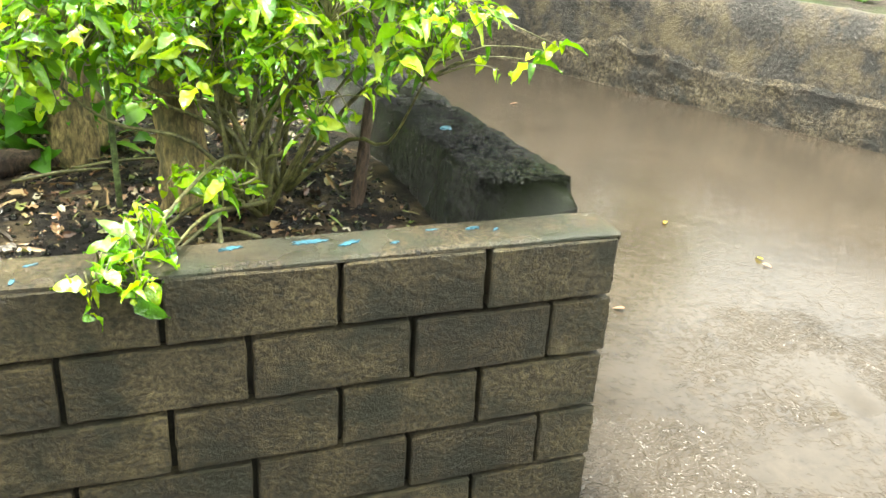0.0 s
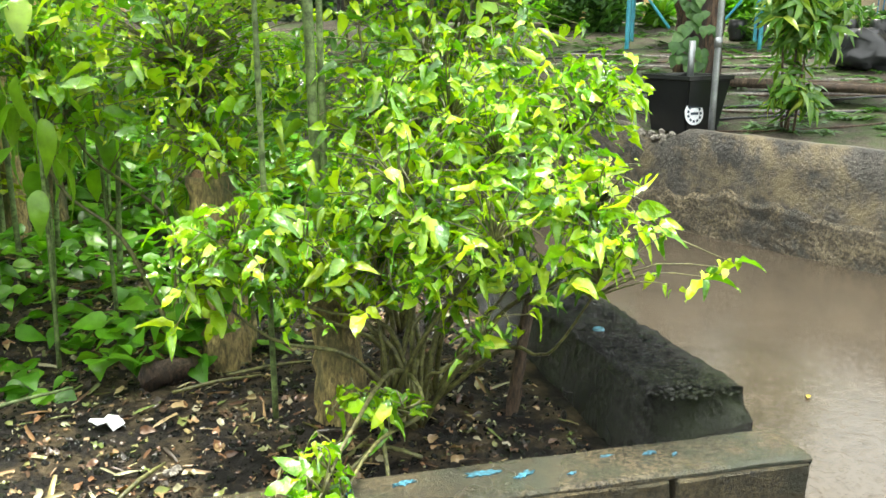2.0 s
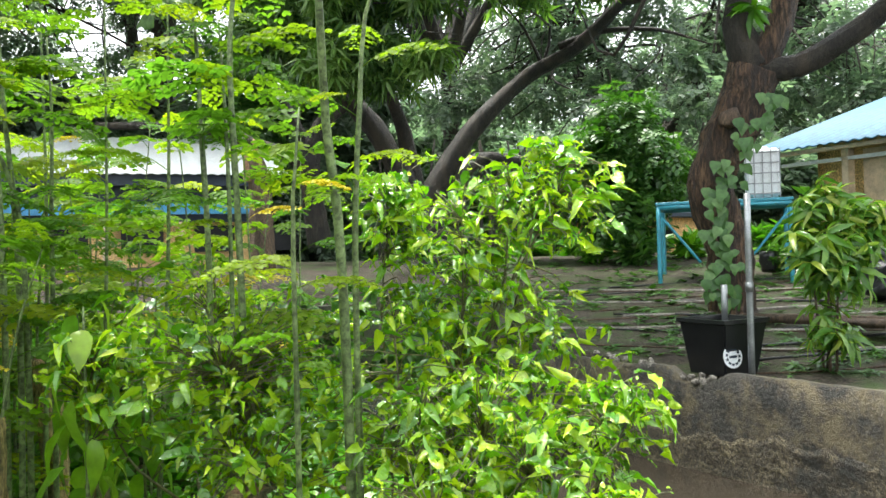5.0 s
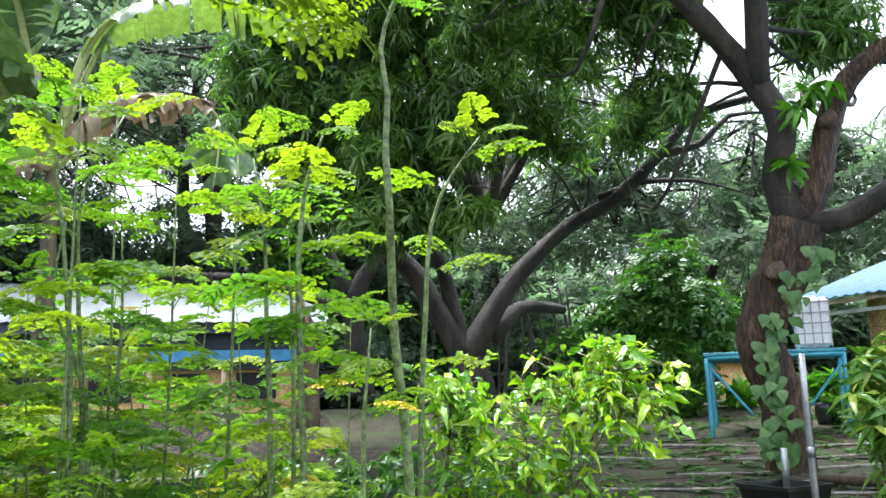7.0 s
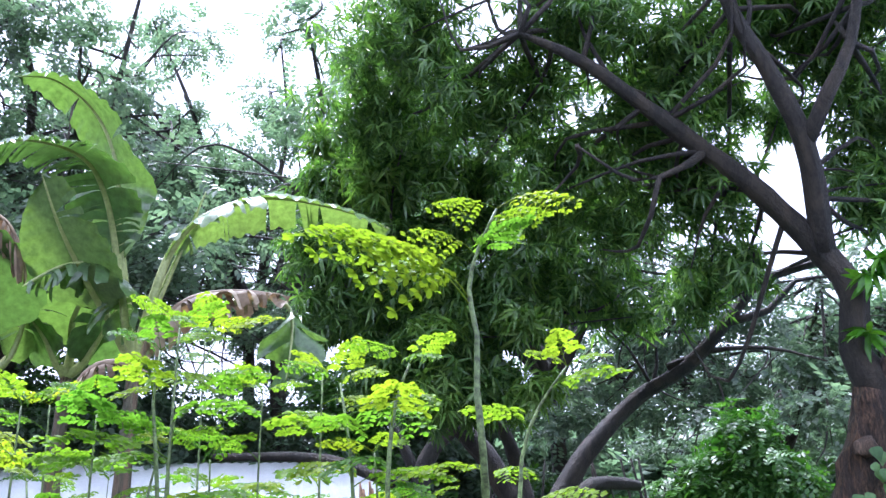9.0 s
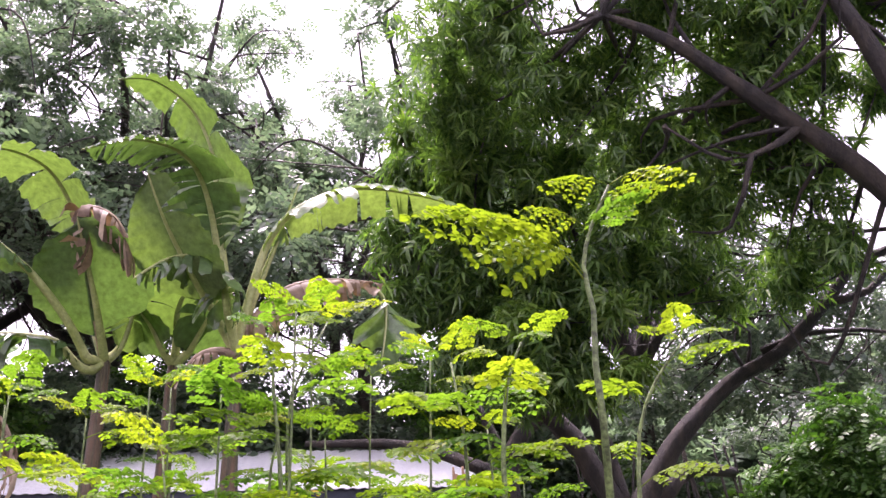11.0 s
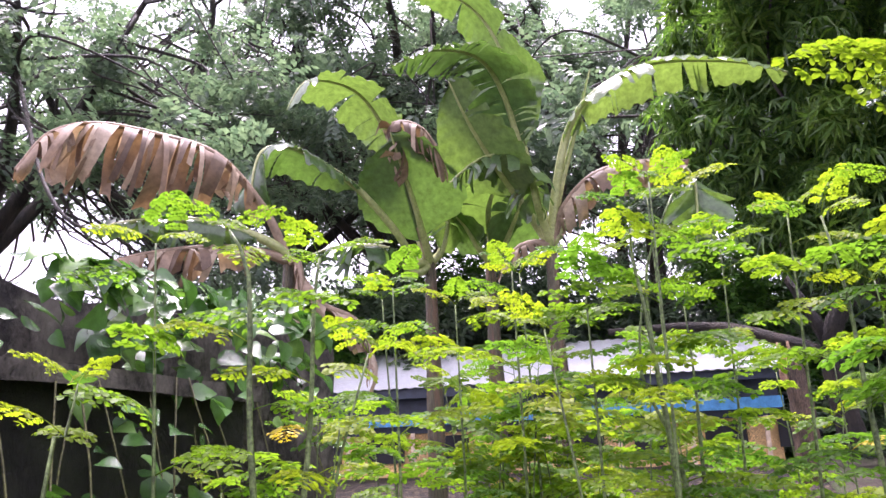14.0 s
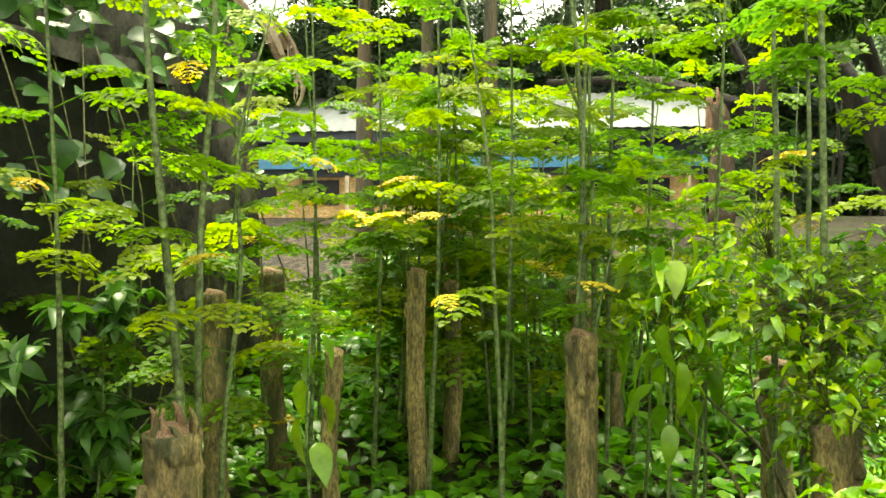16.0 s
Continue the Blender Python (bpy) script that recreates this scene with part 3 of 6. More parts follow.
for i in range(160):
    for j in range(8):
        a = i * 9 + j
        bm.faces.new([bm.verts[k] for k in (a, a + 9, a + 10, a + 1)])
part("rough_base", bm, M_AGGREGATE, low_wall, "rough ochre-brown exposed base of the wall")
gr = random.Random(3)
stone_me = []
for s in range(4):
    b2 = bmesh.new()
    bmesh.ops.create_icosphere(b2, subdivisions=1, radius=1)
    for q in b2.verts:
        q.co *= gr.uniform(0.7, 1.15)
        q.co.z *= 0.75
    me = bpy.data.meshes.new("stone")
    b2.to_mesh(me)
    b2.free()
    me.materials.append(M_RUBBLE)
    stone_me.append(me)
for i in range(26):
    y = 8.25 + gr.uniform(-0.33, 0.33)
    ob = new("stone", stone_me[i % 4])
    ob.parent = low_wall
    r = gr.uniform(0.03, 0.06)
    ob.location, ob.scale, ob.rotation_euler = (wall_line(y) + gr.uniform(0.02, 0.2), y, 0.9 + gr.uniform(-0.02, 0.08)), (r, r, r), (gr.random() * 6, gr.random() * 6, gr.random() * 6)
for i in range(14):
    y = gr.uniform(8.7, 10)
    ob = new("stone", stone_me[i % 4])
    ob.parent = low_wall
    r = gr.uniform(0.03, 0.08)
    ob.location, ob.scale, ob.rotation_euler = (wall_line(y) + gr.uniform(0.05, 0.2), y, 1.03 + gr.uniform(-0.02, 0.05)), (r, r, r), (gr.random() * 6, gr.random() * 6, gr.random() * 6)

# added out of view behind the camera; holds sky light off the front faces
unseen_wall_south = boxed("unseen_wall_south", (16, 0.3, 3.4), (0, -5.0, 1.7), M_MOSSY, None, 0.01)
tagged(unseen_wall_south, "unseen plain grey wall, added to block light from behind", "wall", kind="structure")

# old wall at the far side of the bed, with an upper part set back
def rough_wall(name, pts, thick, z0, z1, material, label, jag=0.03):
    bm = bmesh.new()
    p = smooth_path([(x, y, 0, 1) for x, y in pts], 0.12)[:, :2]
    d = np.gradient(p, axis=0)
    d /= np.linalg.norm(d, axis=1)[:, None]
    nrm = np.stack([d[:, 1], -d[:, 0]], -1)
    zs = np.linspace(z0, z1, 16)
    n = len(p)
    for i in range(n):
        top = jag * noise.noise((p[i][0] * 2, p[i][1] * 2, z1))
        for side in (1, -1):
            for z in (zs if side > 0 else zs[::-1]):
                o = p[i] + nrm[i] * side * thick / 2
                k = 0.02 * noise.noise((o[0] * 3, o[1] * 3, z * 3))
                bm.verts.new((o[0] + nrm[i][0] * k, o[1] + nrm[i][1] * k, z + (top if z > z1 - 0.3 else 0)))
    bm.verts.ensure_lookup_table()
    m = 32
    for i in range(n - 1):
        for c in range(m - 1):
            bm.faces.new([bm.verts[k] for k in (i * m + c, (i + 1) * m + c, (i + 1) * m + c + 1, i * m + c + 1)])
    bm.faces.new([bm.verts[c] for c in range(m)][::-1])
    bm.faces.new([bm.verts[(n - 1) * m + c] for c in range(m)])
    bmesh.ops.recalc_face_normals(bm, faces=bm.faces[:])
    return tagged(part(name, bm, material), label, "wall", kind="structure")


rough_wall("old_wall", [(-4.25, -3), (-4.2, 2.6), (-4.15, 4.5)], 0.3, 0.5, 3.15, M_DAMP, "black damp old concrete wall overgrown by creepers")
rough_wall("old_wall_upper", [(-4.75, -3), (-4.65, 3.0), (-4.5, 6.4)], 0.25, 0.5, 3.7, M_OLDWALL, "grey streaked old concrete wall behind the lower one", 0.1)
rough_wall("old_wall_ledge", [(-4.2, -3), (-4.15, 2.6), (-4.1, 4.55)], 0.42, 3.1, 3.2, M_OLDWALL, "grey broken ledge on the old wall", 0.03)
rough_wall("garden_wall", [(-4.6, 9.6), (-1.5, 10.2), (1.0, 10.6)], 0.2, 0.8, 1.75, M_MOSSY, "low mossy garden wall behind the moringa plants")

# ---- things beyond the low wall ----
UP = (0, 0, 1)
pot = thing("planter_box", "glossy black square plastic planter box with white emblem", "planter", (4.55, 8.47, 0.97))
bm = bmesh.new()
outer, inner = [], []
for s, z in ((0.21, 0), (0.27, 0.52), (0.285, 0.53), (0.285, 0.57), (0.25, 0.57), (0.235, 0.45)):
    outer.append([bm.verts.new((s * a, s * b, z)) for a, b in ((1, 1), (-1, 1), (-1, -1), (1, -1))])
for a, b in zip(outer, outer[1:]):
    for k in range(4):
        bm.faces.new((a[k], a[(k + 1) % 4], b[(k + 1) % 4], b[k]))
bm.faces.new(outer[-1])
bm.faces.new(outer[0][::-1])
bmesh.ops.bevel(bm, geom=[e for e in bm.edges if abs(e.verts[0].co.z - e.verts[1].co.z) > 0.3], offset=0.015, segments=2, affect="EDGES")
part("shell", bm, M_BLACK, pot)
pot.rotation_euler, pot.scale = (0, 0, radians(18)), (1.2, 1.2, 1.05)
bm = bmesh.new()
bmesh.ops.create_cone(bm, cap_ends=True, segments=28, radius1=0.115, radius2=0.115, depth=0.006)
disc = part("emblem", bm, M_WHITE, pot, "round white emblem")
disc.location, disc.rotation_euler = (-0.15, -0.243, 0.2), (radians(83), 0, 0)
for k in range(11):
    a = k / 11 * 2 * math.pi
    ob = boxed("tooth", (0.022, 0.026, 0.006), (0.078 * math.cos(a), 0.078 * math.sin(a), 0.005), M_FASCIA, disc, 0.0, a)
boxed("bar", (0.09, 0.026, 0.006), (0, 0, 0.005), M_FASCIA, disc, 0.0)
pole = thing("pole", "grey galvanised pipe standing in the broken wall", "pole", (4.62, 8.03, 0.91))
tube("pipe", [(0, 0, -0.15, 0.035), (0, 0, 1.0, 0.034), (0.0, 0, 1.98, 0.034)], M_STEEL, pole, 12, 0.5)
tube("collar", [(0, 0, 0.95, 0.042), (0, 0, 1.05, 0.042)], M_STEEL, pole, 12, 0.1)
px, py, pz = pot.location
short = thing("pipe", "short grey pipe standing in the black planter", "pipe", (px + 0.06, py + 0.05, pz))
tube("tube", [(0, 0, 0.44, 0.035), (0, 0, 0.95, 0.035)], M_STEEL, short, 12, 0.3)

# pipes and beams lying on the yard
gr = random.Random(5)
lying = []
for i in range(20):
    k = i / 19
    r = 9.8 + 5.5 * k
    x0, x1 = gr.uniform(3.2, 5.0) + 0.3 * k, gr.uniform(7.5, 11)
    pts = []
    for j in range(7):
        x = x0 + (x1 - x0) * j / 6
        y = math.sqrt(max(r * r - 25, 1)) + (x - 5) * -0.35 + 0.3 * math.sin(x * 0.9 + i * 1.7)
        pts.append((x, y, yard_height(x, y) + 0.01, 0.012 + 0.006 * (i % 3)))
    ob = tube("hose", pts, (M_BARK, M_BLACK, M_RUBBLE)[i % 3], None, 6, 0.4)
    tagged(ob, "dark hose lying in rows on the ground", "hose", "hoses on the ground")
for i in range(5):
    a, b = (6.20, 10.57, 1.38), (7.28, 8.94, 1.46)
    z = yard_height(a[0], a[1])
    ob = tube("beam", [(a[0] + 0.1 * i, a[1] - 0.22 * i, z + 0.08, 0.06), ((a[0] + b[0]) / 2, (a[1] + b[1]) / 2 - 0.2 * i, z + 0.1, 0.06), (b[0], b[1] - 0.2 * i, z + 0.1, 0.055)], M_BARK, None, 6, 0.5, 0.1, i)
    tagged(ob, "wet brown timber pole lying on the ground", "timber", "timber by the tree")

# young tree in the bed by the wall
M_FRUIT = leafy("fruit_leaf", [(0.05, 0.14, 0.02), (0.09, 0.21, 0.03), (0.16, 0.29, 0.04), (0.3, 0.36, 0.05)], 0.25, 0.4)
NARROW = [(0, 0.05), (0.25, 0.45), (0.6, 0.5), (0.85, 0.25), (1, 0.02)]
young = thing("young_tree", "slender young fruit tree with glossy drooping leaves", "tree")
b0 = (5.47, 7.94, 1.08)
for i, (dx, dy, h) in enumerate(((0, 0, 1.9), (0.12, 0.1, 1.6), (-0.12, 0.05, 1.5), (0.05, -0.08, 1.3))):
    tube("trunk", [(b0[0] + dx * 0.3, b0[1] + dy, b0[2] - 0.1, 0.016), (b0[0] + dx, b0[1] + dy, b0[2] + h * 0.5, 0.012), (b0[0] + dx * 1.5, b0[1] + dy, b0[2] + h, 0.005)], M_BARK, young, 6, 0.2)
yb = [(b0[0] + 0.05, b0[1], b0[2] + 0.95, 0.36), (b0[0] - 0.15, b0[1], b0[2] + 1.25, 0.33), (b0[0] + 0.2, b0[1], b0[2] + 1.35, 0.33), (b0[0], b0[1], b0[2] + 1.7, 0.26), (b0[0] + 0.5, b0[1], b0[2] + 1.5, 0.26), (b0[0], b0[1], b0[2] + 0.35, 0.27)]
crown("crown", [rosette(7, 0.21, 0.06, 0.1, 0.7, s, NARROW) for s in (1, 2)], [(x, y, z, r * 1.2) for x, y, z, r in yb], 260, 1.0, 3, M_FRUIT, young, 0.4, 0.2)

# tank on its stand
sa, sb = Vector((6.55, 14.13, 3.06)), Vector((8.47, 13.04, 3.13))
along = (sb - sa).normalized()
along.z = 0
back = Vector((-along.y, along.x, 0))
w = (sb - sa).length
zt, zg = sa.z, 1.6
stand = thing("tank_stand", "turquoise painted steel stand with braced legs", "stand")


def bar(name, a, b, r, material, parent, sides=4):
    a, b = Vector(a), Vector(b)
    return tube(name, [(*a, r), (*((a + b) / 2), r), (*b, r)], material, parent, sides, 9)


c4 = [sa, sa + along * w, sa + along * w + back * 1.2, sa + back * 1.2]
for q in c4:
    bar("leg", (q.x, q.y, zg - 0.1), (q.x, q.y, zt), 0.045, M_CYAN, stand)
for k in range(4):
    q, p = c4[k], c4[(k + 1) % 4]
    bar("rail", (q.x, q.y, zt), (p.x, p.y, zt), 0.05, M_CYAN, stand)
for q, s in ((c4[0], 1), (c4[1], -1)):
    e = q + along * s * w * 0.32
    bar("brace", (q.x, q.y, zt - 0.1), (e.x, e.y, zt - 1.0), 0.03, M_CYAN, stand)
boxed("deck", (w + 0.1, 1.25, 0.05), ((c4[0] + c4[2]) / 2) + Vector((0, 0, 0.07)), M_CYAN, stand, 0.005, math.atan2(along.y, along.x))
ta = Vector((8.31, 13.62, 3.23))
tank = thing("water_tank", "white plastic water tank in a wire cage", "tank", (ta.x, ta.y, zt + 0.1))
tank.rotation_euler = (0, 0, math.atan2(along.y, along.x))
boxed("body", (0.56, 0.6, 0.86), (0, 0, 0.45), M_WHITE, tank, 0.05)
for k in range(5):
    z = 0.08 + k * 0.18
    bm = bmesh.new()
    for sx, sy, lx, ly in ((0, 0.31, 0.6, 0.02), (0, -0.31, 0.6, 0.02), (0.29, 0, 0.02, 0.62), (-0.29, 0, 0.02, 0.62)):
        box(bm, (lx, ly, 0.02), (sx, sy, z))
    part("hoop", bm, M_STEEL, tank)
for k in range(5):
    boxed("upright", (0.018, 0.018, 0.86), (-0.28 + 0.14 * k, -0.32, 0.44), M_STEEL, tank, 0.0)
boxed("lid", (0.2, 0.2, 0.05), (0, 0, 0.9), M_WHITE, tank, 0.01)

# ---- buildings ----
ea, eb = Vector((9.95, 16.25, 4.41)), Vector((10.87, 13.11, 4.13))
d = (eb - ea)
d.z = 0
d.normalize()
nb = Vector((-d.y, d.x, 0))
if nb.dot(Vector((1, 1, 0))) < 0:
    nb = -nb
house = thing("school_building", "single-storey yellow building with blue metal roof and porch", "building")
L, base = 9.5, 1.9


def slab_along(name, o, length, depth, z0, z1, material, parent, bevel=0.0, label=""):
    c = o + d * length / 2 + nb * depth / 2
    return boxed(name, (length, depth, z1 - z0), (c.x, c.y, (z0 + z1) / 2), material, parent, bevel, math.atan2(d.y, d.x), 1.0, label)


back_wall = slab_along("wall", ea + d * 0.3 + nb * 1.4, L, 0.2, base, 4.5, M_YWALL, house)
slab_along("side_wall", ea + d * 0.3 + nb * 1.4, 0.2, 6, base, 4.5, M_YWALL, house)
slab_along("plinth", ea + d * 0.2 + nb * 0.1, L, 1.5, base - 0.6, base + 0.15, M_MOSSY, house)
for k in (1.55, 4.6, 7.4):
    slab_along("column", ea + d * k + nb * 0.5, 0.16, 0.2, base, 4.2, M_CREAM, house, 0.01)
slab_along("partition", ea + d * 1.75 + nb * 0.9, 0.9, 0.5, base, 4.2, M_CREAM, house)
slab_along("beam", ea + nb * 0.05, L, 0.1, 4.16, 4.24, M_CREAM, house, 0.01, "cream eaves beam")
slab_along("gutter", ea + d * 0.1 + nb * 0.5, L, 0.1, 3.98, 4.05, M_WHITE, house)
door = slab_along("door", ea + d * 2.75 + nb * 1.32, 0.9, 0.06, base + 0.15, 3.75, M_BLUE, house, 0.005, "blue door")
for k in range(9):
    o = ea + d * (2.7 + k * 0.11) + nb * 0.75
    bar("railing_bar", (o.x, o.y, base + 0.1), (o.x, o.y, base + 0.95), 0.014, M_BLUE, house)
o = ea + d * 2.65 + nb * 0.75
bar("rail", (o.x, o.y, base + 0.95), tuple(o + d * 1.0)[:2] + (base + 0.95,), 0.02, M_BLUE, house)
# corrugated roof in one sheet, rising away from the eaves
v, f = [], []
nx = 160
for i in range(nx + 1):
    for j in range(2):
        o = ea + d * (-0.4 + (L + 0.6) * i / nx) + nb * (-0.25 + 6.0 * j)
        z = 4.27 + j * 1.9 + 0.02 * math.sin(i * 1.6)
        v += [(o.x, o.y, z), (o.x, o.y, z - 0.03)]
for i in range(nx):
    a = i * 4
    f += [(a, a + 4, a + 6, a + 2), (a + 1, a + 3, a + 7, a + 5), (a, a + 1, a + 5, a + 4)]
raw("roof", v, f, M_ROOF, house, False)

long_house = thing("long_shed", "long low shed with pale metal roof and blue band", "building")
la, lb = Vector((-18.0, 22.64, 0)), Vector((-0.4, 25.84, 0))
d = (lb - la).normalized()
nb = Vector((-d.y, d.x, 0))
LL = (lb - la).length
slab_along("wall", la + nb * 1.2, LL, 0.2, 1.7, 3.8, M_YWALL, long_house)
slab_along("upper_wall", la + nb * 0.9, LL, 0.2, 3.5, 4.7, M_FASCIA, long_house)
slab_along("blue_band", la + nb * 0.3, LL, 0.12, 3.72, 4.05, M_BLUE, long_house, 0.0, "blue painted awning edge")
slab_along("fascia", la + nb * 0.1, LL, 0.14, 4.55, 4.85, M_FASCIA, long_house)
for k in range(9):
    slab_along("post", la + d * (0.5 + k * 2.1) + nb * 0.4, 0.12, 0.12, 1.7, 3.5, M_CREAM, long_house)
    w1 = slab_along("window", la + d * (1.0 + k * 2.1) + nb * 1.1, 1.2, 0.1, 2.6, 3.4, M_WINDOW_DARK, long_house, 0.0, "window panel in a dark colour for the unlit inside")
v, f = [], []
nx = 220
for i in range(nx + 1):
    for j in range(2):
        o = la + d * (-0.3 + (LL + 0.8) * i / nx) + nb * (-0.1 + 5.0 * j)
        z = 4.88 + j * 1.7 + 0.02 * math.sin(i * 1.6)
        v += [(o.x, o.y, z), (o.x, o.y, z - 0.03)]
for i in range(nx):
    a = i * 4
    f += [(a, a + 4, a + 6, a + 2), (a + 1, a + 3, a + 7, a + 5), (a, a + 1, a + 5, a + 4)]
raw("roof", v, f, M_WHITEROOF, long_house, False)

hut = thing("yellow_shed", "small yellow shed with low tiled wall among trees", "building")
la, lb = Vector((9.17, 25.50, 2.26)), Vector((10.95, 22.56, 2.19))
d = (lb - la)
d.z = 0
LL = d.length
d.normalize()
nb = Vector((-d.y, d.x, 0))
slab_along("wall", la, LL, 2.5, 1.8, 3.2, M_YWALL, hut)
slab_along("roof", la - d * 0.3 - nb * 0.4, LL + 0.6, 3.4, 3.2, 3.35, M_FASCIA, hut, 0.02)
for k in range(3):
    slab_along("window", la + d * (0.4 + k * 1.2) - nb * 0.02, 0.7, 0.1, 2.3, 2.9, M_WINDOW_DARK, hut)
hedge = thing("potted_hedge", "row of bushy seedlings in black bags by the porch", "hedge")
h0 = (9.05, 14.46, 1.51)
crown("crown", [rosette(7, 0.14, 0.06, 0.3, 0.4, s, OVATE) for s in (1, 2)], [(h0[0] + i * 0.5, h0[1] - i * 0.42, h0[2] + 0.45 + 0.15 * (i % 2), 0.45) for i in range(6)], 260, 1.0, 8, M_SHRUB, hedge, 0.1, 0.3)
for i in range(9):
    at = (h0[0] + i * 0.36 - 0.2, h0[1] - i * 0.3 - 0.1, yard_height(h0[0], h0[1]))
    ob = tube("grow_bag", [(0, 0, 0, 0.14), (0, 0, 0.15, 0.17), (0, 0, 0.36, 0.16)], M_BLACK, None, 10, 0.1, 0.06, i)
    ob.location = at
    tagged(ob, "crumpled black plastic grow bag with seedling", "grow bag", "grow bags by the porch")
sack = tube("plastic_sack", [(0, 0, -0.05, 0.42), (0.1, 0, 0.25, 0.45), (0.2, 0, 0.42, 0.3), (0.25, 0, 0.55, 0.08)], M_BLACK, None, 22, 0.07, 0.13, 4)
sack.location = (8.75, 10.97, 1.50)
tagged(sack, "large crumpled black plastic sack of soil", "sack")

# ---- trees ----


def tree(name, label, limbs, material=M_WETBARK, sides=12, rough=0.05, dark_from=99):
    """limbs: lists of (x, y, z, radius); the first is the trunk."""
    ob = thing(name, label, "tree")
    for i, l in enumerate(limbs):
        tube("trunk" if i == 0 else "limb", l, M_WETBARK if 0 < i < dark_from and material is not M_WETBARK and i not in (4,) else material, ob, sides if i == 0 else 8, 0.18 if i == 0 else 0.3, rough, i + 3)
    return ob


def twigs(ob, limbs, blobs, seed, material=M_WETBARK, thick=0.03, per=3):
    """Thin branches from limb ends into the clumps of the crown."""
    g = np.random.default_rng(seed)
    datas = []
    s = np.vstack([smooth_path(l, 0.4)[1:, :3] for l in limbs])
    for x, y, z, r in blobs:
        for k in range(per):
            near = s[np.argmin(np.linalg.norm(s - [x, y, z] + g.normal(0, 0.7, 3), axis=1))]
            e = np.array([x, y, z]) + g.normal(0, r * 0.5, 3)
            m = (near + e) / 2 + g.normal(0, 0.2 * np.linalg.norm(e - near), 3)
            datas.append(tube_data([(*near, thick * 1.6), (*m, thick), (*e, thick * 0.35)], 5, 0.5))
    v, f = join(datas)
    return tagged(raw("branching", v, f, material, ob), kind="stuff")


MANGO = [rosette(8, 0.25, 0.052, -0.1, 0.6, s) for s in range(4)]
T0, T1, T2, TF = (6.36, 11.41, 1.28), (6.34, 11.42, 2.29), (6.10, 11.44, 3.24), (6.67, 11.10, 4.89)
TL, TL2, TL3 = (6.46, 11.23, 5.56), (6.61, 11.14, 6.32), (6.36, 11.29, 7.06)
TA, TB = (4.76, 11.20, 8.76), (2.79, 10.55, 9.96)
TC, TD, TE = (6.00, 10.55, 8.52), (5.06, 10.16, 10.64), (6.59, 9.80, 9.81)
TR, TR2, TR3 = (7.10, 10.82, 6.22), (7.27, 10.46, 6.87), (7.69, 9.76, 7.25)
TQ, TQ2 = (7.15, 10.78, 4.87), (7.70, 10.13, 5.28)
IVY_LIMBS = [
    [(T0[0], T0[1], T0[2] - 0.3, 0.42), (*T0, 0.36), (*T1, 0.31), (*T2, 0.33), (*(6.44, 11.24, 4.20), 0.34), (*TF, 0.36)],
    [(*TF, 0.26), (*TL, 0.22), (*TL2, 0.21), (*TL3, 0.20), (*(5.55, 11.15, 7.96), 0.17), (*TA, 0.15), (*(3.77, 10.85, 9.36), 0.12), (*TB, 0.09), (*(1.81, 10.28, 10.26), 0.04)],
    [(*TL3, 0.2), (*TC, 0.16), (*(5.48, 10.27, 9.71), 0.13), (*TD, 0.11), (*(4.73, 9.77, 11.80), 0.07)],
    [(*TC, 0.13), (*(6.22, 10.06, 9.09), 0.11), (*TE, 0.09), (*(6.79, 9.41, 10.92), 0.06)],
    [(*TF, 0.24), (*(6.96, 10.92, 5.48), 0.2), (*TR, 0.2), (*TR2, 0.17), (*TR3, 0.12)],
    [(*TF, 0.2), (*TQ, 0.19), (*TQ2, 0.16), (*(8.06, 9.44, 5.79), 0.12)],
    [(*TA, 0.07), (*(4.07, 10.63, 8.18), 0.05), (*(3.35, 10.58, 7.97), 0.03), (*(2.58, 10.61, 8.54), 0.015)],
]
ivy_tree = tree("tree", "old leaning tree with reddish-brown wet bark and ivy", IVY_LIMBS, M_REDBARK, 16, 0.06)
blobs = [(*(0.16, 10.99, 10.74), 1.3), (*(1.50, 10.85, 9.54), 1.3), (*(2.69, 11.10, 8.61), 1.1), (*(3.37, 11.42, 7.62), 0.8), (*(-0.39, 12.01, 9.91), 1.1), (*(2.64, 10.07, 10.43), 1.4), (*(4.12, 10.06, 9.94), 1.1),
         (*(6.46, 10.50, 10.93), 1.2), (*(7.02, 10.11, 9.04), 1.0), (*(1.08, 10.41, 12.60), 1.8), (*(4.60, 9.84, 12.53), 1.8), (*(7.19, 9.35, 10.88), 1.6), (*(6.82, 10.25, 7.46), 0.8), (*(7.03, 10.26, 7.46), 0.7), (*(2.04, 11.26, 7.74), 0.7), (*(5.37, 11.69, 9.98), 0.8), (*(5.48, 10.50, 10.70), 1.0), (*(6.92, 10.79, 10.18), 1.0), (*(6.33, 11.74, 9.69), 0.8), (*(4.13, 11.68, 10.18), 0.9), (*(7.03, 10.72, 8.32), 0.9), (*(4.41, 11.57, 8.35), 0.6), (*(4.50, 10.87, 8.05), 1.1), (*(3.78, 10.64, 9.04), 1.1), (*(4.91, 11.23, 6.89), 0.8), (*(4.51, 11.96, 6.57), 0.7)]
blobs = [(-0.3 + 1.13 * (x + 0.3), 1.13 * y, 2.8 + 1.13 * (z - 2.8), r * 1.1) for x, y, z, r in blobs]
twigs(ivy_tree, IVY_LIMBS[1:], blobs, 4)
crown("crown", MANGO, blobs, 235, 1.0, 11, M_MANGO, ivy_tree, 0.55, 0.25)
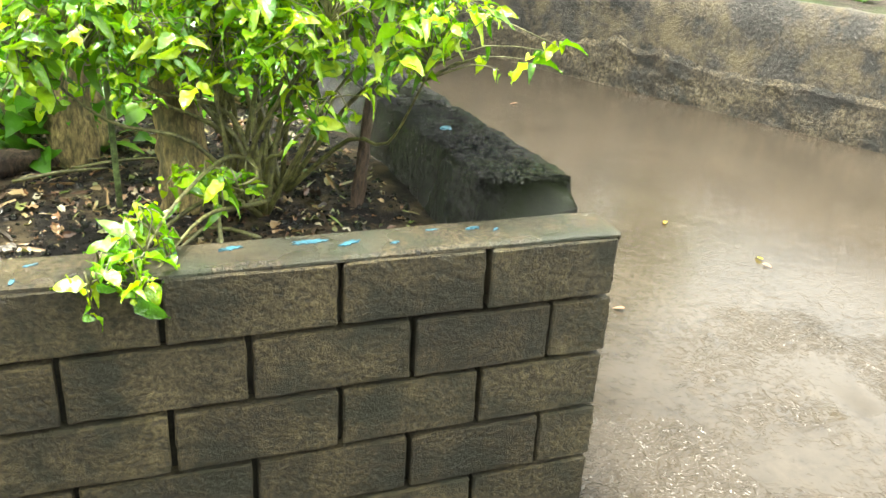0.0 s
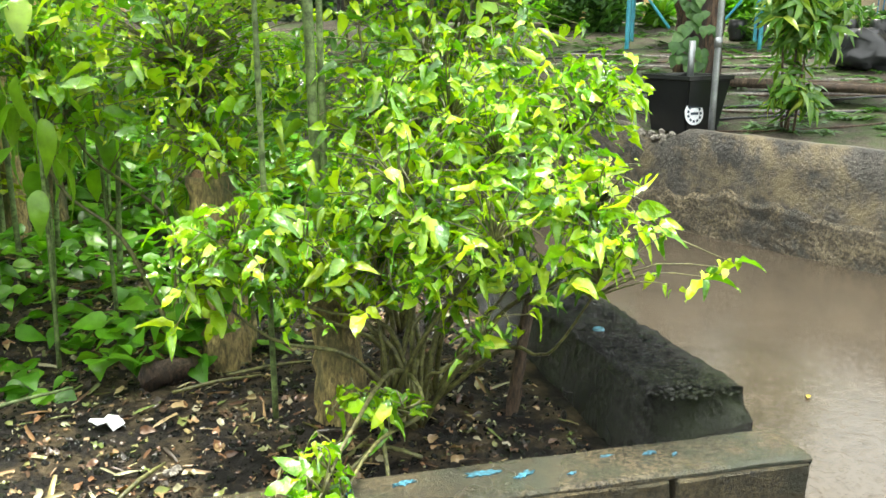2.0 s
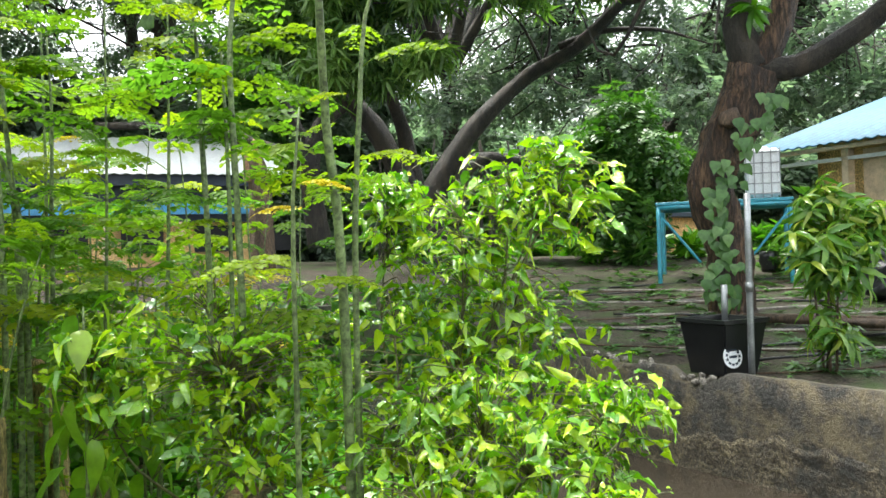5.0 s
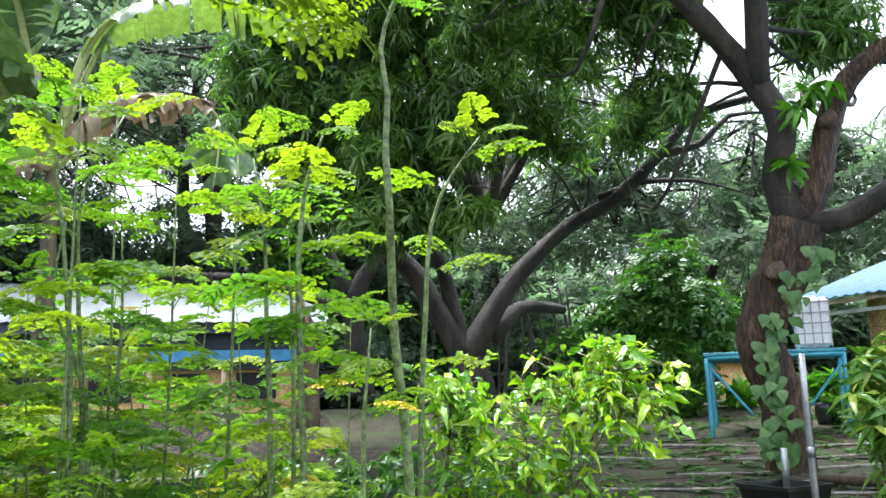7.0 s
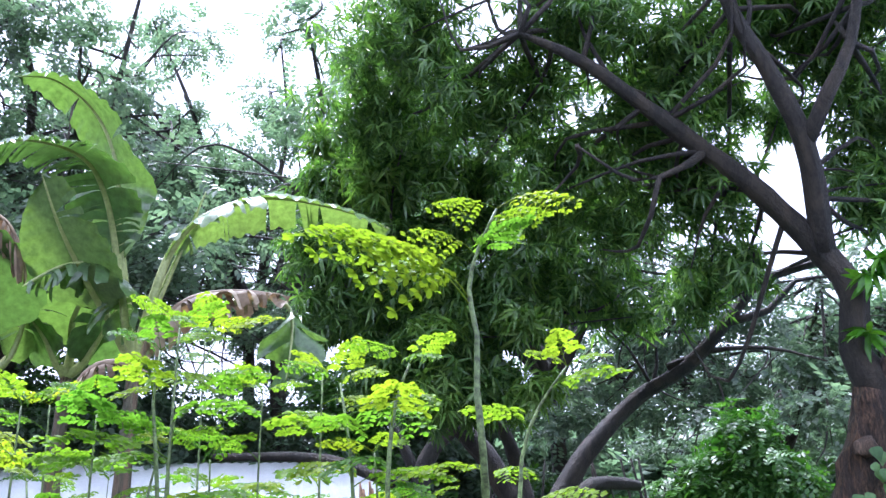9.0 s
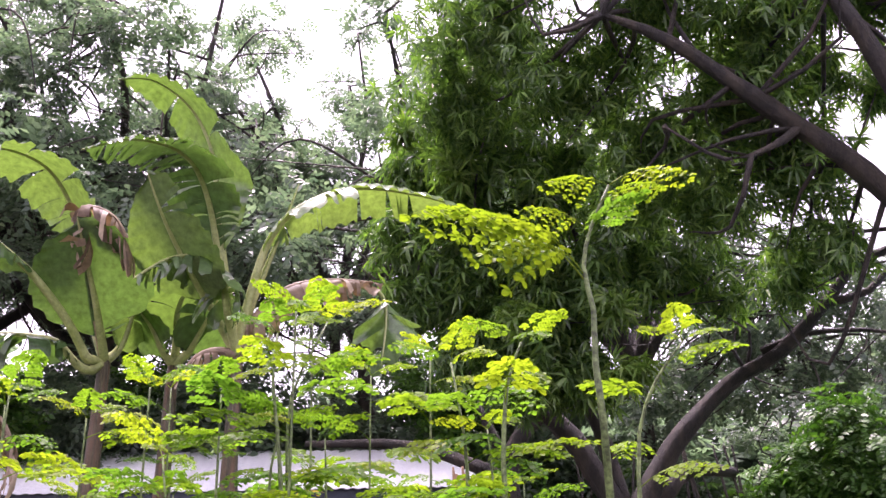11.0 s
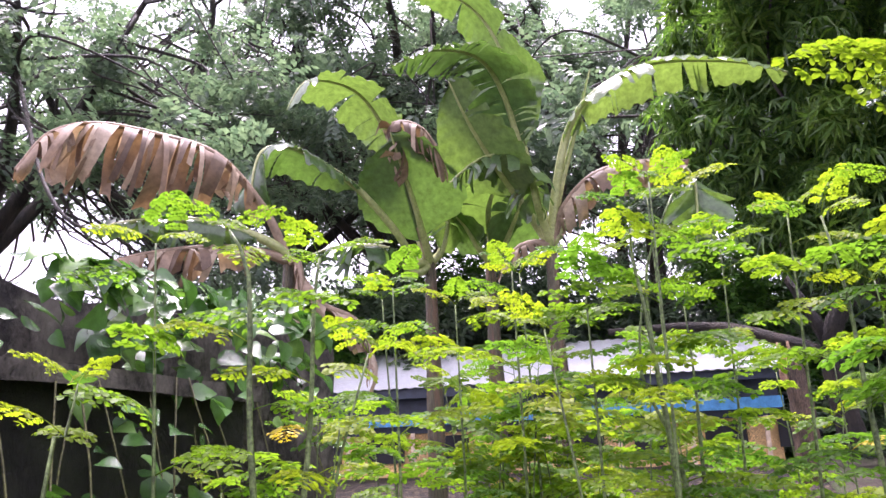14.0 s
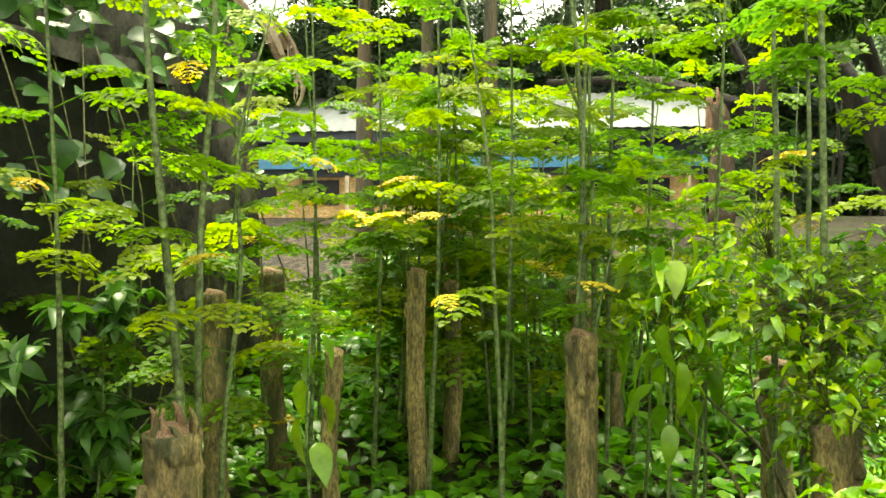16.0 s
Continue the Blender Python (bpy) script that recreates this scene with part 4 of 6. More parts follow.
crown("sprout", [rosette(7, 0.3, 0.09, 0.0, 0.6, s, NARROW) for s in (5, 6)], [(*(6.58, 10.69, 6.51), 0.22), (*(6.45, 10.77, 5.73), 0.16), (*(6.78, 10.55, 6.72), 0.25)], 90, 1.0, 12, M_COVER, ivy_tree, 0.5, 0.2)["kind"] = "stuff"
for k, (a, b) in enumerate((((6.18, 10.96, 4.16), 0.13), ((7.01, 10.61, 6.31), 0.12))):
    kb = tube("knot", [(a[0], a[1] + 0.08, a[2], b), (a[0] - 0.03, a[1] - 0.06, a[2], b * 1.05), (a[0] - 0.05, a[1] - 0.1, a[2], b * 0.5)], M_BARK, ivy_tree, 12, 0.04, 0.08, k)
g = np.random.default_rng(2)
n = 110
zz = g.random(n)
pa, pb, pc = np.array((6.04, 11.08, 1.48)), np.array((5.96, 11.08, 2.95)), np.array((6.68, 10.65, 4.51))
pts = np.where((zz < 0.55)[:, None], pa + (pb - pa) * (zz / 0.55)[:, None], pb + (pc - pb) * ((zz - 0.55) / 0.45)[:, None]) + g.normal(0, 0.13, (n, 3)) * [1, 0.3, 0.8]
ivy = blade(0.16, 0.15, HEART, 0.05, 0.3)
v, f = strew(ivy, pts, turned(np.stack([g.normal(0, 0.5, n), np.full(n, -0.4), np.full(n, -1.0)], -1), np.tile([-0.4, -1.0, 0.3], (n, 1))), g.uniform(0.7, 1.2, n))
creeper = tagged(raw("ivy", v, f, M_IVY), "broad green heart-shaped creeper leaves on the trunk", "creeper", kind="stuff")

# mango tree in the middle
B0, BF = (3.19, 17.77, 2.17), (2.87, 17.83, 3.25)
MANGO_LIMBS = [
    [(B0[0], B0[1], 1.6, 0.55), (*B0, 0.45), (*BF, 0.42)],
    [(*BF, 0.3), (*(2.36, 17.91, 4.24), 0.26), (*(1.66, 18.00, 5.38), 0.24), (*(0.66, 17.57, 6.17), 0.15), (*(-0.29, 17.10, 7.28), 0.08)],
    [(*BF, 0.3), (*(3.83, 17.63, 4.81), 0.2), (*(5.07, 17.29, 6.05), 0.16), (*(5.96, 16.46, 6.55), 0.14), (*(6.67, 15.63, 7.30), 0.12), (*(7.23, 15.14, 7.93), 0.09), (*(8.12, 14.32, 8.06), 0.08)],
    [(*(6.61, 15.65, 7.25), 0.09), (*(7.37, 15.29, 7.39), 0.07), (*(7.89, 15.02, 7.90), 0.05), (*(8.61, 14.60, 7.83), 0.02)],
    [(*(5.66, 16.68, 6.60), 0.09), (*(6.33, 16.10, 6.77), 0.06), (*(7.22, 15.37, 6.64), 0.04), (*(8.13, 14.89, 6.24), 0.015)],
    [(*BF, 0.2), (*(2.51, 17.89, 4.98), 0.16), (*(2.04, 16.94, 6.04), 0.1), (*(2.25, 16.41, 7.72), 0.06)],
    [(*(3.47, 17.91, 3.73), 0.2), (*(4.17, 18.06, 4.41), 0.17), (*(5.26, 18.28, 4.36), 0.1)],
]
mango = tree("mango_tree", "large dark mango tree with hanging leaf tufts", MANGO_LIMBS)
blobs = [(*(-0.42, 16.01, 8.57), 1.5), (*(0.86, 15.46, 6.98), 1.3), (*(2.21, 15.29, 7.82), 1.4), (*(3.63, 15.50, 8.11), 1.2), (*(0.51, 15.48, 9.97), 1.8), (*(2.67, 15.72, 10.21), 1.8), (*(-0.91, 16.50, 10.85), 1.4), (*(0.32, 15.49, 12.24), 1.8),
         (*(-1.35, 16.47, 7.77), 0.9), (*(1.47, 15.40, 6.08), 0.9), (*(4.73, 16.23, 7.85), 0.9), (*(-0.00, 16.00, 6.24), 0.8), (*(-1.40, 16.97, 9.58), 1.2), (*(4.64, 16.26, 10.32), 1.2), (*(-0.41, 16.10, 6.55), 0.9), (*(0.75, 15.42, 5.93), 1.0), (*(-0.67, 16.10, 7.83), 1.0), (*(1.72, 15.50, 7.49), 1.1), (*(0.60, 15.84, 7.44), 1.1), (*(1.80, 15.28, 5.87), 0.8), (*(-1.30, 16.39, 9.12), 1.0)]
twigs(mango, MANGO_LIMBS[1:], blobs, 6)
crown("crown", MANGO, blobs, 180, 1.25, 21, M_MANGO, mango, 0.5, 0.55)
crown("new_leaves", [rosette(10, 0.28, 0.055, 0.1, 0.8, s) for s in (8, 9)], [(*(-0.40, 14.31, 9.79), 0.5), (*(0.82, 14.26, 7.93), 0.6), (*(0.63, 14.27, 6.77), 0.5), (*(2.23, 14.07, 7.00), 0.5), (*(0.64, 14.27, 5.61), 0.5), (*(2.43, 14.04, 5.67), 0.5), (*(-0.17, 14.30, 11.26), 0.5), (*(0.31, 14.29, 13.39), 0.5), (*(-1.48, 14.26, 10.60), 0.4)], 150, 1.2, 22, M_FRESH, mango, 0.4, 0.3)
second = tree("tree", "dark bare forked trunk behind the moringa plants", [
    [(*(0.74, 20.07, 2.60), 0.3), (*(0.56, 20.08, 4.48), 0.24), (*(0.92, 20.06, 5.56), 0.2), (*(1.88, 19.98, 6.24), 0.14)],
    [(*(0.56, 20.08, 4.48), 0.18), (*(-0.30, 20.10, 4.90), 0.16), (*(-1.97, 21.03, 5.52), 0.13), (*(-4.52, 21.68, 5.71), 0.08)],
    [(*(0.57, 20.08, 4.75), 0.16), (*(0.17, 20.09, 5.71), 0.12), (*(-0.16, 20.10, 6.41), 0.07)]])
broken = thing("broken_tree", "snapped tree trunk with raw splintered top", "stump")
tube("trunk", [(*(-0.43, 12.47, 2.16), 0.17), (*(-0.45, 12.47, 3.26), 0.15), (*(-0.52, 12.47, 3.83), 0.13)], M_BARK, broken, 10, 0.15, 0.1, 2)
for k in range(5):
    a, b = (-0.52, 12.42, 3.46), (-0.55, 12.42, 4.07)
    tube("splinter", [(a[0] + 0.05 * k - 0.1, a[1], a[2], 0.05), (b[0] + 0.045 * k - 0.09, b[1] - 0.02 * k, b[2] - 0.1 * (k % 3), 0.015)], M_RAW, broken, 5, 0.1, 0.2, k)

SPRAY = [spray(s) for s in range(4)]


def rain_tree(base, h, spread, seed, n_blobs=52, per=29):
    g = np.random.default_rng(seed)
    x, y, z = base
    limbs = [[(x, y, z - 0.3, 0.45), (x + 0.2, y, z + h * 0.2, 0.34), (x + 0.1, y - 0.2, z + h * 0.38, 0.3)]]
    ends, bl = [], []
    for k in range(8):
        a = k / 8 * 2 * math.pi + g.uniform(-0.3, 0.3)
        r = spread * g.uniform(0.6, 0.95)
        top = np.array([x + r * math.cos(a), y + r * math.sin(a), z + h * g.uniform(0.62, 0.95)])
        mid = np.array([x + 0.45 * r * math.cos(a + 0.2), y + 0.45 * r * math.sin(a + 0.2), z + h * g.uniform(0.5, 0.66)])
        limbs.append([(x + 0.1, y - 0.2, z + h * 0.36, 0.28), (*mid, 0.17), (*((mid + top) / 2 + g.normal(0, 0.5, 3)), 0.11), (*top, 0.04)])
        ends += [tuple(mid), tuple(top), tuple((mid + top) / 2)]
    for e in ends:
        bl.append((*e, g.uniform(0.9, 1.5)))
    for k in range(n_blobs):
        a, u = g.uniform(0, 2 * math.pi), g.random()
        r = spread * (0.35 + 0.75 * u ** 0.7)
        bl.append((x + r * math.cos(a), y + r * math.sin(a), z + h * (0.2 + 0.8 * (1 - 0.55 * (r / spread) ** 2) * g.uniform(0.45, 1.0)), g.uniform(1.0, 2.0)))
    ob = tree("rain_tree", "tall spreading tree with fine foliage, rain haze in its pale colour", limbs, M_WETBARK, 10)
    twigs(ob, limbs[1:], bl, seed, M_WETBARK, 0.04, 3)
    crown("crown", SPRAY, bl, per, 0.6, seed, M_RAIN_HAZED, ob, 0.35, 0.1, 0.55)
    return ob


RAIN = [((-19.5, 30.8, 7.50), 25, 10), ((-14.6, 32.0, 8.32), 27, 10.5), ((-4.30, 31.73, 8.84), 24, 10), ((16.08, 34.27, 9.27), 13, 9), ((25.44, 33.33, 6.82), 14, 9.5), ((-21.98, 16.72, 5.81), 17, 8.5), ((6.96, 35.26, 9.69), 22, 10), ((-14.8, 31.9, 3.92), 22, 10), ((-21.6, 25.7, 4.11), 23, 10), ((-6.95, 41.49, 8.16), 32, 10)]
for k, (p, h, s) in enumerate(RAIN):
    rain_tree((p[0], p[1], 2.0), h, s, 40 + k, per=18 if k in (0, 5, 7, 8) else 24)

# bright weeping shrub tree behind the yard, and undergrowth
bush = tree("young_tree", "bright green bushy young tree with drooping twigs", [[(*(7.13, 17.61, 2.53), 0.1), (*(7.34, 17.51, 4.12), 0.08), (*(7.55, 17.42, 5.50), 0.03)]])
crown("crown", SPRAY, [(*(7.42, 17.48, 5.25), 0.7), (*(6.67, 17.79, 4.16), 0.9), (*(7.89, 17.27, 4.09), 0.8), (*(5.94, 18.06, 3.56), 0.7), (*(7.13, 17.17, 3.24), 0.8), (*(7.43, 17.04, 4.56), 0.7)], 900, 0.34, 33, M_SHRUB, bush, 0.7, 0.1, 1.0)
gr = random.Random(12)
for k in range(26):
    x = -16 + 42 * k / 25
    y = math.sqrt(max(34 ** 2 - x * x, 100)) * gr.uniform(0.85, 1.0)
    ob = thing("shrub", "dense dark undergrowth shrub", "shrub", group="undergrowth behind the garden")
    crown("crown", SPRAY, [(x + gr.uniform(-1, 1), y + gr.uniform(-1, 1), 2.4 + gr.uniform(0, 6.5 if x < 3 else 2.6), gr.uniform(1.0, 1.9)) for _ in range(6 if x < 3 else 4)], 70, 0.7, 60 + k, M_RAIN_HAZED if k % 3 else M_SHRUB, ob, 0.2, 0.3)
for k in range(22):
    a = (5.06, 23.50, 2.64)
    x, y = a[0] + gr.uniform(-3, 5), a[1] + gr.uniform(-2, 7)
    ob = thing("thin_tree", "thin dark sapling trunk in the distance", "tree", group="distant saplings")
    tube("trunk", [(x, y, 1.8, 0.05), (x + 0.1, y, 3.5, 0.045), (x + gr.uniform(-0.4, 0.4), y, 5.5, 0.03)], M_WETBARK, ob, 6, 0.5, 0.05, k)
for k in range(12):
    a = (6.68, 18.95, 1.66)
    x, y = a[0] + gr.uniform(-1, 4.5), a[1] + gr.uniform(-2, 2) - 0.3 * k / 4
    ob = thing("low_plant", "low broad-leaved garden plant", "plant", group="low plants at the garden edge")
    crown("leaves", [rosette(8, 0.35, 0.12, 0.6, 0.5, k, NARROW)], [(x, y, yard_height(x, y) + 0.2, 0.4)], 120, 1.0, 90 + k, M_SHRUB if k % 2 else M_COVER, ob, -0.3, 0.1)

for k in range(11):
    x, y = -4.6 + 0.62 * k, 9.0 + gr.uniform(-0.4, 0.7)
    ob = thing("shrub", "leafy dark green shrub by the low garden wall", "shrub", group="shrubs by the garden wall")
    crown("crown", [rosette(8, 0.13, 0.06, 0.1, 0.5, k, OVATE)], [(x + gr.uniform(-0.3, 0.3), y, 1.1 + 0.3 * j, 0.5) for j in range(3)], 150, 1.0, 300 + k, M_SHRUB, ob, 0.2, 0.2)
# far belt of woods
g = np.random.default_rng(77)
bl = []
for k in range(150):
    a = radians(-80 + 175 * k / 149)
    r = g.uniform(60, 75)
    bl.append((r * math.sin(a), r * math.cos(a), g.uniform(3, 12), g.uniform(2.5, 4.5)))
woods = crown("distant_woods", SPRAY, bl, 13, 2.0, 78, M_RAIN_HAZED, None, 0.2, 0.3)
tagged(woods, "far belt of green trees with haze put into the leaf colour", "woods", kind="stuff")

# ---- banana plants ----


def banana_leaf(name, pts, width, material, parent, torn=0.25, sag=0.5, seed=0, hang=False, bare=0.2):
    """A leaf along a curved midrib; its halves sag and are torn into strips."""
    g = np.random.default_rng(seed)
    q = smooth_path([(*p, 1) for p in pts], 0.05)[:, :3]
    n = len(q)
    t = np.linspace(0, 1, n)
    tang = np.gradient(q, axis=0)
    tang /= np.linalg.norm(tang, axis=1)[:, None]
    side = np.cross(tang, [0, 0, 1.0])
    side /= np.linalg.norm(side, axis=1)[:, None] + 1e-6
    shape = np.sin(np.pi * np.clip((t - bare) / (1 - bare), 0.0, 1) ** 0.75) ** 0.6
    if hang:
        torn = min(0.8, torn * 2.2)
    v, f = [], []
    first = int(n * bare)
    for s in (1, -1):
        drop = sag * (1.0 if hang else 0.6)
        i = first
        while i < n - 1:
            long = max(1, int(g.exponential(1.0 / max(torn, 0.02))))
            j = min(n - 1, i + long)
            mid, shift, tilt = (i + j) / 2, g.normal(0, 0.1 if hang else 0.04), drop * g.uniform(0.55, 1.4)
            cut = g.uniform(0.7, 1.25) if hang else g.uniform(0.93, 1.02)
            a0 = len(v)
            for r in range(i, j + 1):
                w = cut * width * 0.66 * shape[r] * (1 + 0.02 * math.sin(r * 1.7))
                for k in range(5):
                    u = k / 4
                    out, down = w * u * math.cos(tilt * u), w * u * math.sin(tilt * u) + 0.025 * math.sin(r * 1.9 + k) * u
                    v.append(q[r] + side[r] * s * out - np.array([0, 0, down]) + tang[r] * ((shift + 0.25 * w) * u + (mid - r) * 0.006 * u))
            for r in range(j - i):
                for k in range(4):
                    c = a0 + r * 5 + k
                    f += [(c, c + 1, c + 6), (c, c + 6, c + 5)]
            i = j
    ob = raw(name, v, f, material, parent)
    rib = [(*q[i], 0.055 * (1 - 0.92 * t[i]) + 0.004) for i in range(0, n, 3)] + [(*q[-1], 0.003)]
    tube("midrib", rib, M_DEAD if hang and material is M_DEAD else M_PETIOLE, ob, 6, 0.2)
    return ob


def banana(base, top, label, leaves):
    ob = thing("banana_plant", label, "banana plant")
    x, y, z = base
    tube("pseudostem", [(x, y, z, 0.12), ((x + top[0]) / 2, (y + top[1]) / 2, (z + top[2]) / 2, 0.095), (*top, 0.06)], M_STEM2, ob, 12, 0.25, 0.04, 3)
    for k, (material, width, torn, sag, hang, pts, *bare) in enumerate(leaves):
        banana_leaf("leaf" if material is M_BANANA else "dead_leaf", [top] + pts, width, material, ob, torn, sag, k + 5, hang, *bare)
    return ob


M_STEM2 = surface("banana_stem", (0.03, 0.027, 0.014), (0.11, 0.10, 0.05), 0.5, 3, 25, 0.8, 0.02, stretch=(5, 5, 0.4), stain=(0.13, 0.075, 0.04), stain_scale=2.5)
G, D = M_BANANA, M_DEAD
banana((-2.86, 8.48, 0.99), (-2.83, 8.48, 4.88), "tall banana plant with torn leaves and a dead one", [
    (G, 0.7, 0.25, 0.95, False, [(-2.71, 8.41, 5.48), (-2.50, 8.35, 6.14), (-2.16, 8.37, 6.52), (-1.57, 8.50, 6.77), (-0.96, 8.63, 6.73), (-0.54, 8.73, 6.64), (-0.22, 8.82, 6.52)], 0.3),
    (G, 0.1, 0.01, 0.2, False, [(-2.71, 8.51, 5.44), (-2.45, 8.52, 6.21), (-2.24, 8.51, 6.86)]),
    (G, 0.8, 0.06, 0.7, False, [(-3.00, 8.44, 5.78), (-3.09, 8.31, 6.49), (-3.14, 8.19, 7.08), (-3.36, 8.02, 7.58), (-3.73, 7.79, 7.83), (-4.04, 7.55, 7.72)], 0.3),
    (G, 0.75, 0.6, 0.5, False, [(-3.00, 8.23, 5.85), (-3.10, 7.89, 6.52), (-3.26, 7.53, 6.79), (-3.63, 7.18, 6.78), (-4.00, 6.91, 6.54)], 0.35),
    (G, 0.8, 0.04, 0.3, False, [(-3.02, 8.23, 5.27), (-3.19, 7.87, 5.62), (-3.36, 7.49, 6.04), (-3.48, 7.24, 6.45)], 0.3),
    (G, 0.6, 0.4, 0.9, True, [(-2.86, 8.17, 5.23), (-2.89, 7.95, 5.58), (-3.10, 7.79, 5.74), (-3.34, 7.61, 5.66), (-3.58, 7.41, 5.40)]),
    (D, 0.55, 0.35, 1.5, True, [(-2.67, 8.47, 5.26), (-2.35, 8.54, 5.61), (-1.92, 8.66, 5.74), (-1.43, 8.76, 5.73)], 0.12),
    (G, 0.7, 0.06, 0.25, True, [(-2.39, 8.68, 5.45), (-1.69, 8.84, 5.71), (-1.34, 8.87, 5.61), (-1.29, 8.82, 5.23), (-1.33, 8.77, 4.78)], 0.68),
    (D, 0.25, 0.3, 1.2, True, [(-2.97, 8.34, 4.90), (-3.17, 8.24, 4.83), (-3.30, 8.15, 4.62)]),
])
banana((-4.41, 8.82, 1.00), (-4.38, 8.82, 4.95), "banana plant with broad pale green leaves", [
    (G, 1.05, 0.03, 0.2, False, [(-4.35, 8.61, 5.15), (-4.33, 8.30, 5.50), (-4.35, 7.96, 5.93), (-4.36, 7.73, 6.21)], 0.18),
    (G, 0.7, 0.08, 0.9, False, [(-4.49, 8.67, 4.94), (-4.64, 8.38, 5.30), (-4.89, 8.03, 5.70), (-5.17, 7.77, 5.97), (-5.44, 7.49, 6.14), (-5.66, 7.23, 6.07), (-5.73, 7.12, 5.70), (-5.71, 7.08, 5.19)], 0.36),
    (G, 0.8, 0.12, 0.6, False, [(-4.50, 8.77, 5.31), (-4.61, 8.61, 6.04), (-4.76, 8.32, 6.66), (-4.97, 7.99, 6.98), (-5.31, 7.57, 6.96), (-5.46, 7.36, 6.55)], 0.42),
    (D, 0.6, 0.4, 1.5, True, [(-4.37, 8.39, 5.46), (-4.35, 7.96, 6.00), (-4.37, 7.84, 6.36), (-4.09, 7.91, 6.30), (-3.88, 7.94, 5.99), (-3.80, 7.97, 5.70)], 0.45),
    (G, 0.5, 0.2, 0.8, True, [(-4.50, 8.66, 4.81), (-4.65, 8.48, 4.98), (-4.76, 8.32, 5.08), (-5.15, 8.01, 5.08), (-5.45, 7.72, 4.93)], 0.25),
    (G, 0.55, 0.1, 0.4, False, [(-4.25, 8.87, 5.10), (-4.15, 8.86, 5.43), (-4.09, 8.83, 5.83)]),
])
banana((-3.80, 9.25, 1.01), (-3.77, 9.25, 4.98), "smaller banana plant between two taller ones", [
    (G, 0.6, 0.1, 0.4, False, [(-3.85, 9.12, 5.11), (-3.96, 8.98, 5.37), (-4.12, 8.81, 5.59)]),
    (G, 0.7, 0.08, 0.4, False, [(-3.72, 9.17, 5.25), (-3.67, 8.97, 5.55), (-3.49, 8.82, 5.80), (-3.25, 8.79, 5.93)]),
    (G, 0.7, 0.08, 0.4, False, [(-3.62, 9.20, 5.07), (-3.38, 9.06, 5.40), (-3.16, 8.92, 5.75)]),
])
banana((-5.36, 7.21, 0.95), (-5.33, 7.21, 4.76), "dying banana plant with brown hanging leaves", [
    (D, 0.95, 0.2, 1.5, True, [(-5.46, 7.01, 5.23), (-5.67, 6.73, 5.65), (-5.85, 6.47, 5.85), (-6.14, 6.11, 5.93), (-6.48, 5.65, 5.95), (-6.69, 5.28, 5.76), (-6.78, 5.02, 5.34)]),
    (G, 0.35, 0.2, 1.2, True, [(-5.37, 7.06, 4.89), (-5.60, 6.78, 5.02), (-5.93, 6.41, 5.10), (-6.29, 5.97, 5.03), (-6.50, 5.63, 4.89)]),
    (D, 0.5, 0.3, 1.4, True, [(-5.41, 7.03, 4.80), (-5.66, 6.74, 4.84), (-5.99, 6.36, 4.80), (-6.27, 5.99, 4.69), (-6.45, 5.68, 4.54)]),
    (D, 0.4, 0.3, 1.4, True, [(-5.22, 7.16, 4.76), (-5.15, 7.15, 4.56), (-5.14, 7.09, 4.22)]),
    (D, 0.45, 0.3, 1.5, True, [(-5.04, 7.38, 4.31), (-4.74, 7.55, 4.14), (-4.59, 7.57, 3.84), (-4.59, 7.51, 3.50)]),
])

# ---- moringa ----


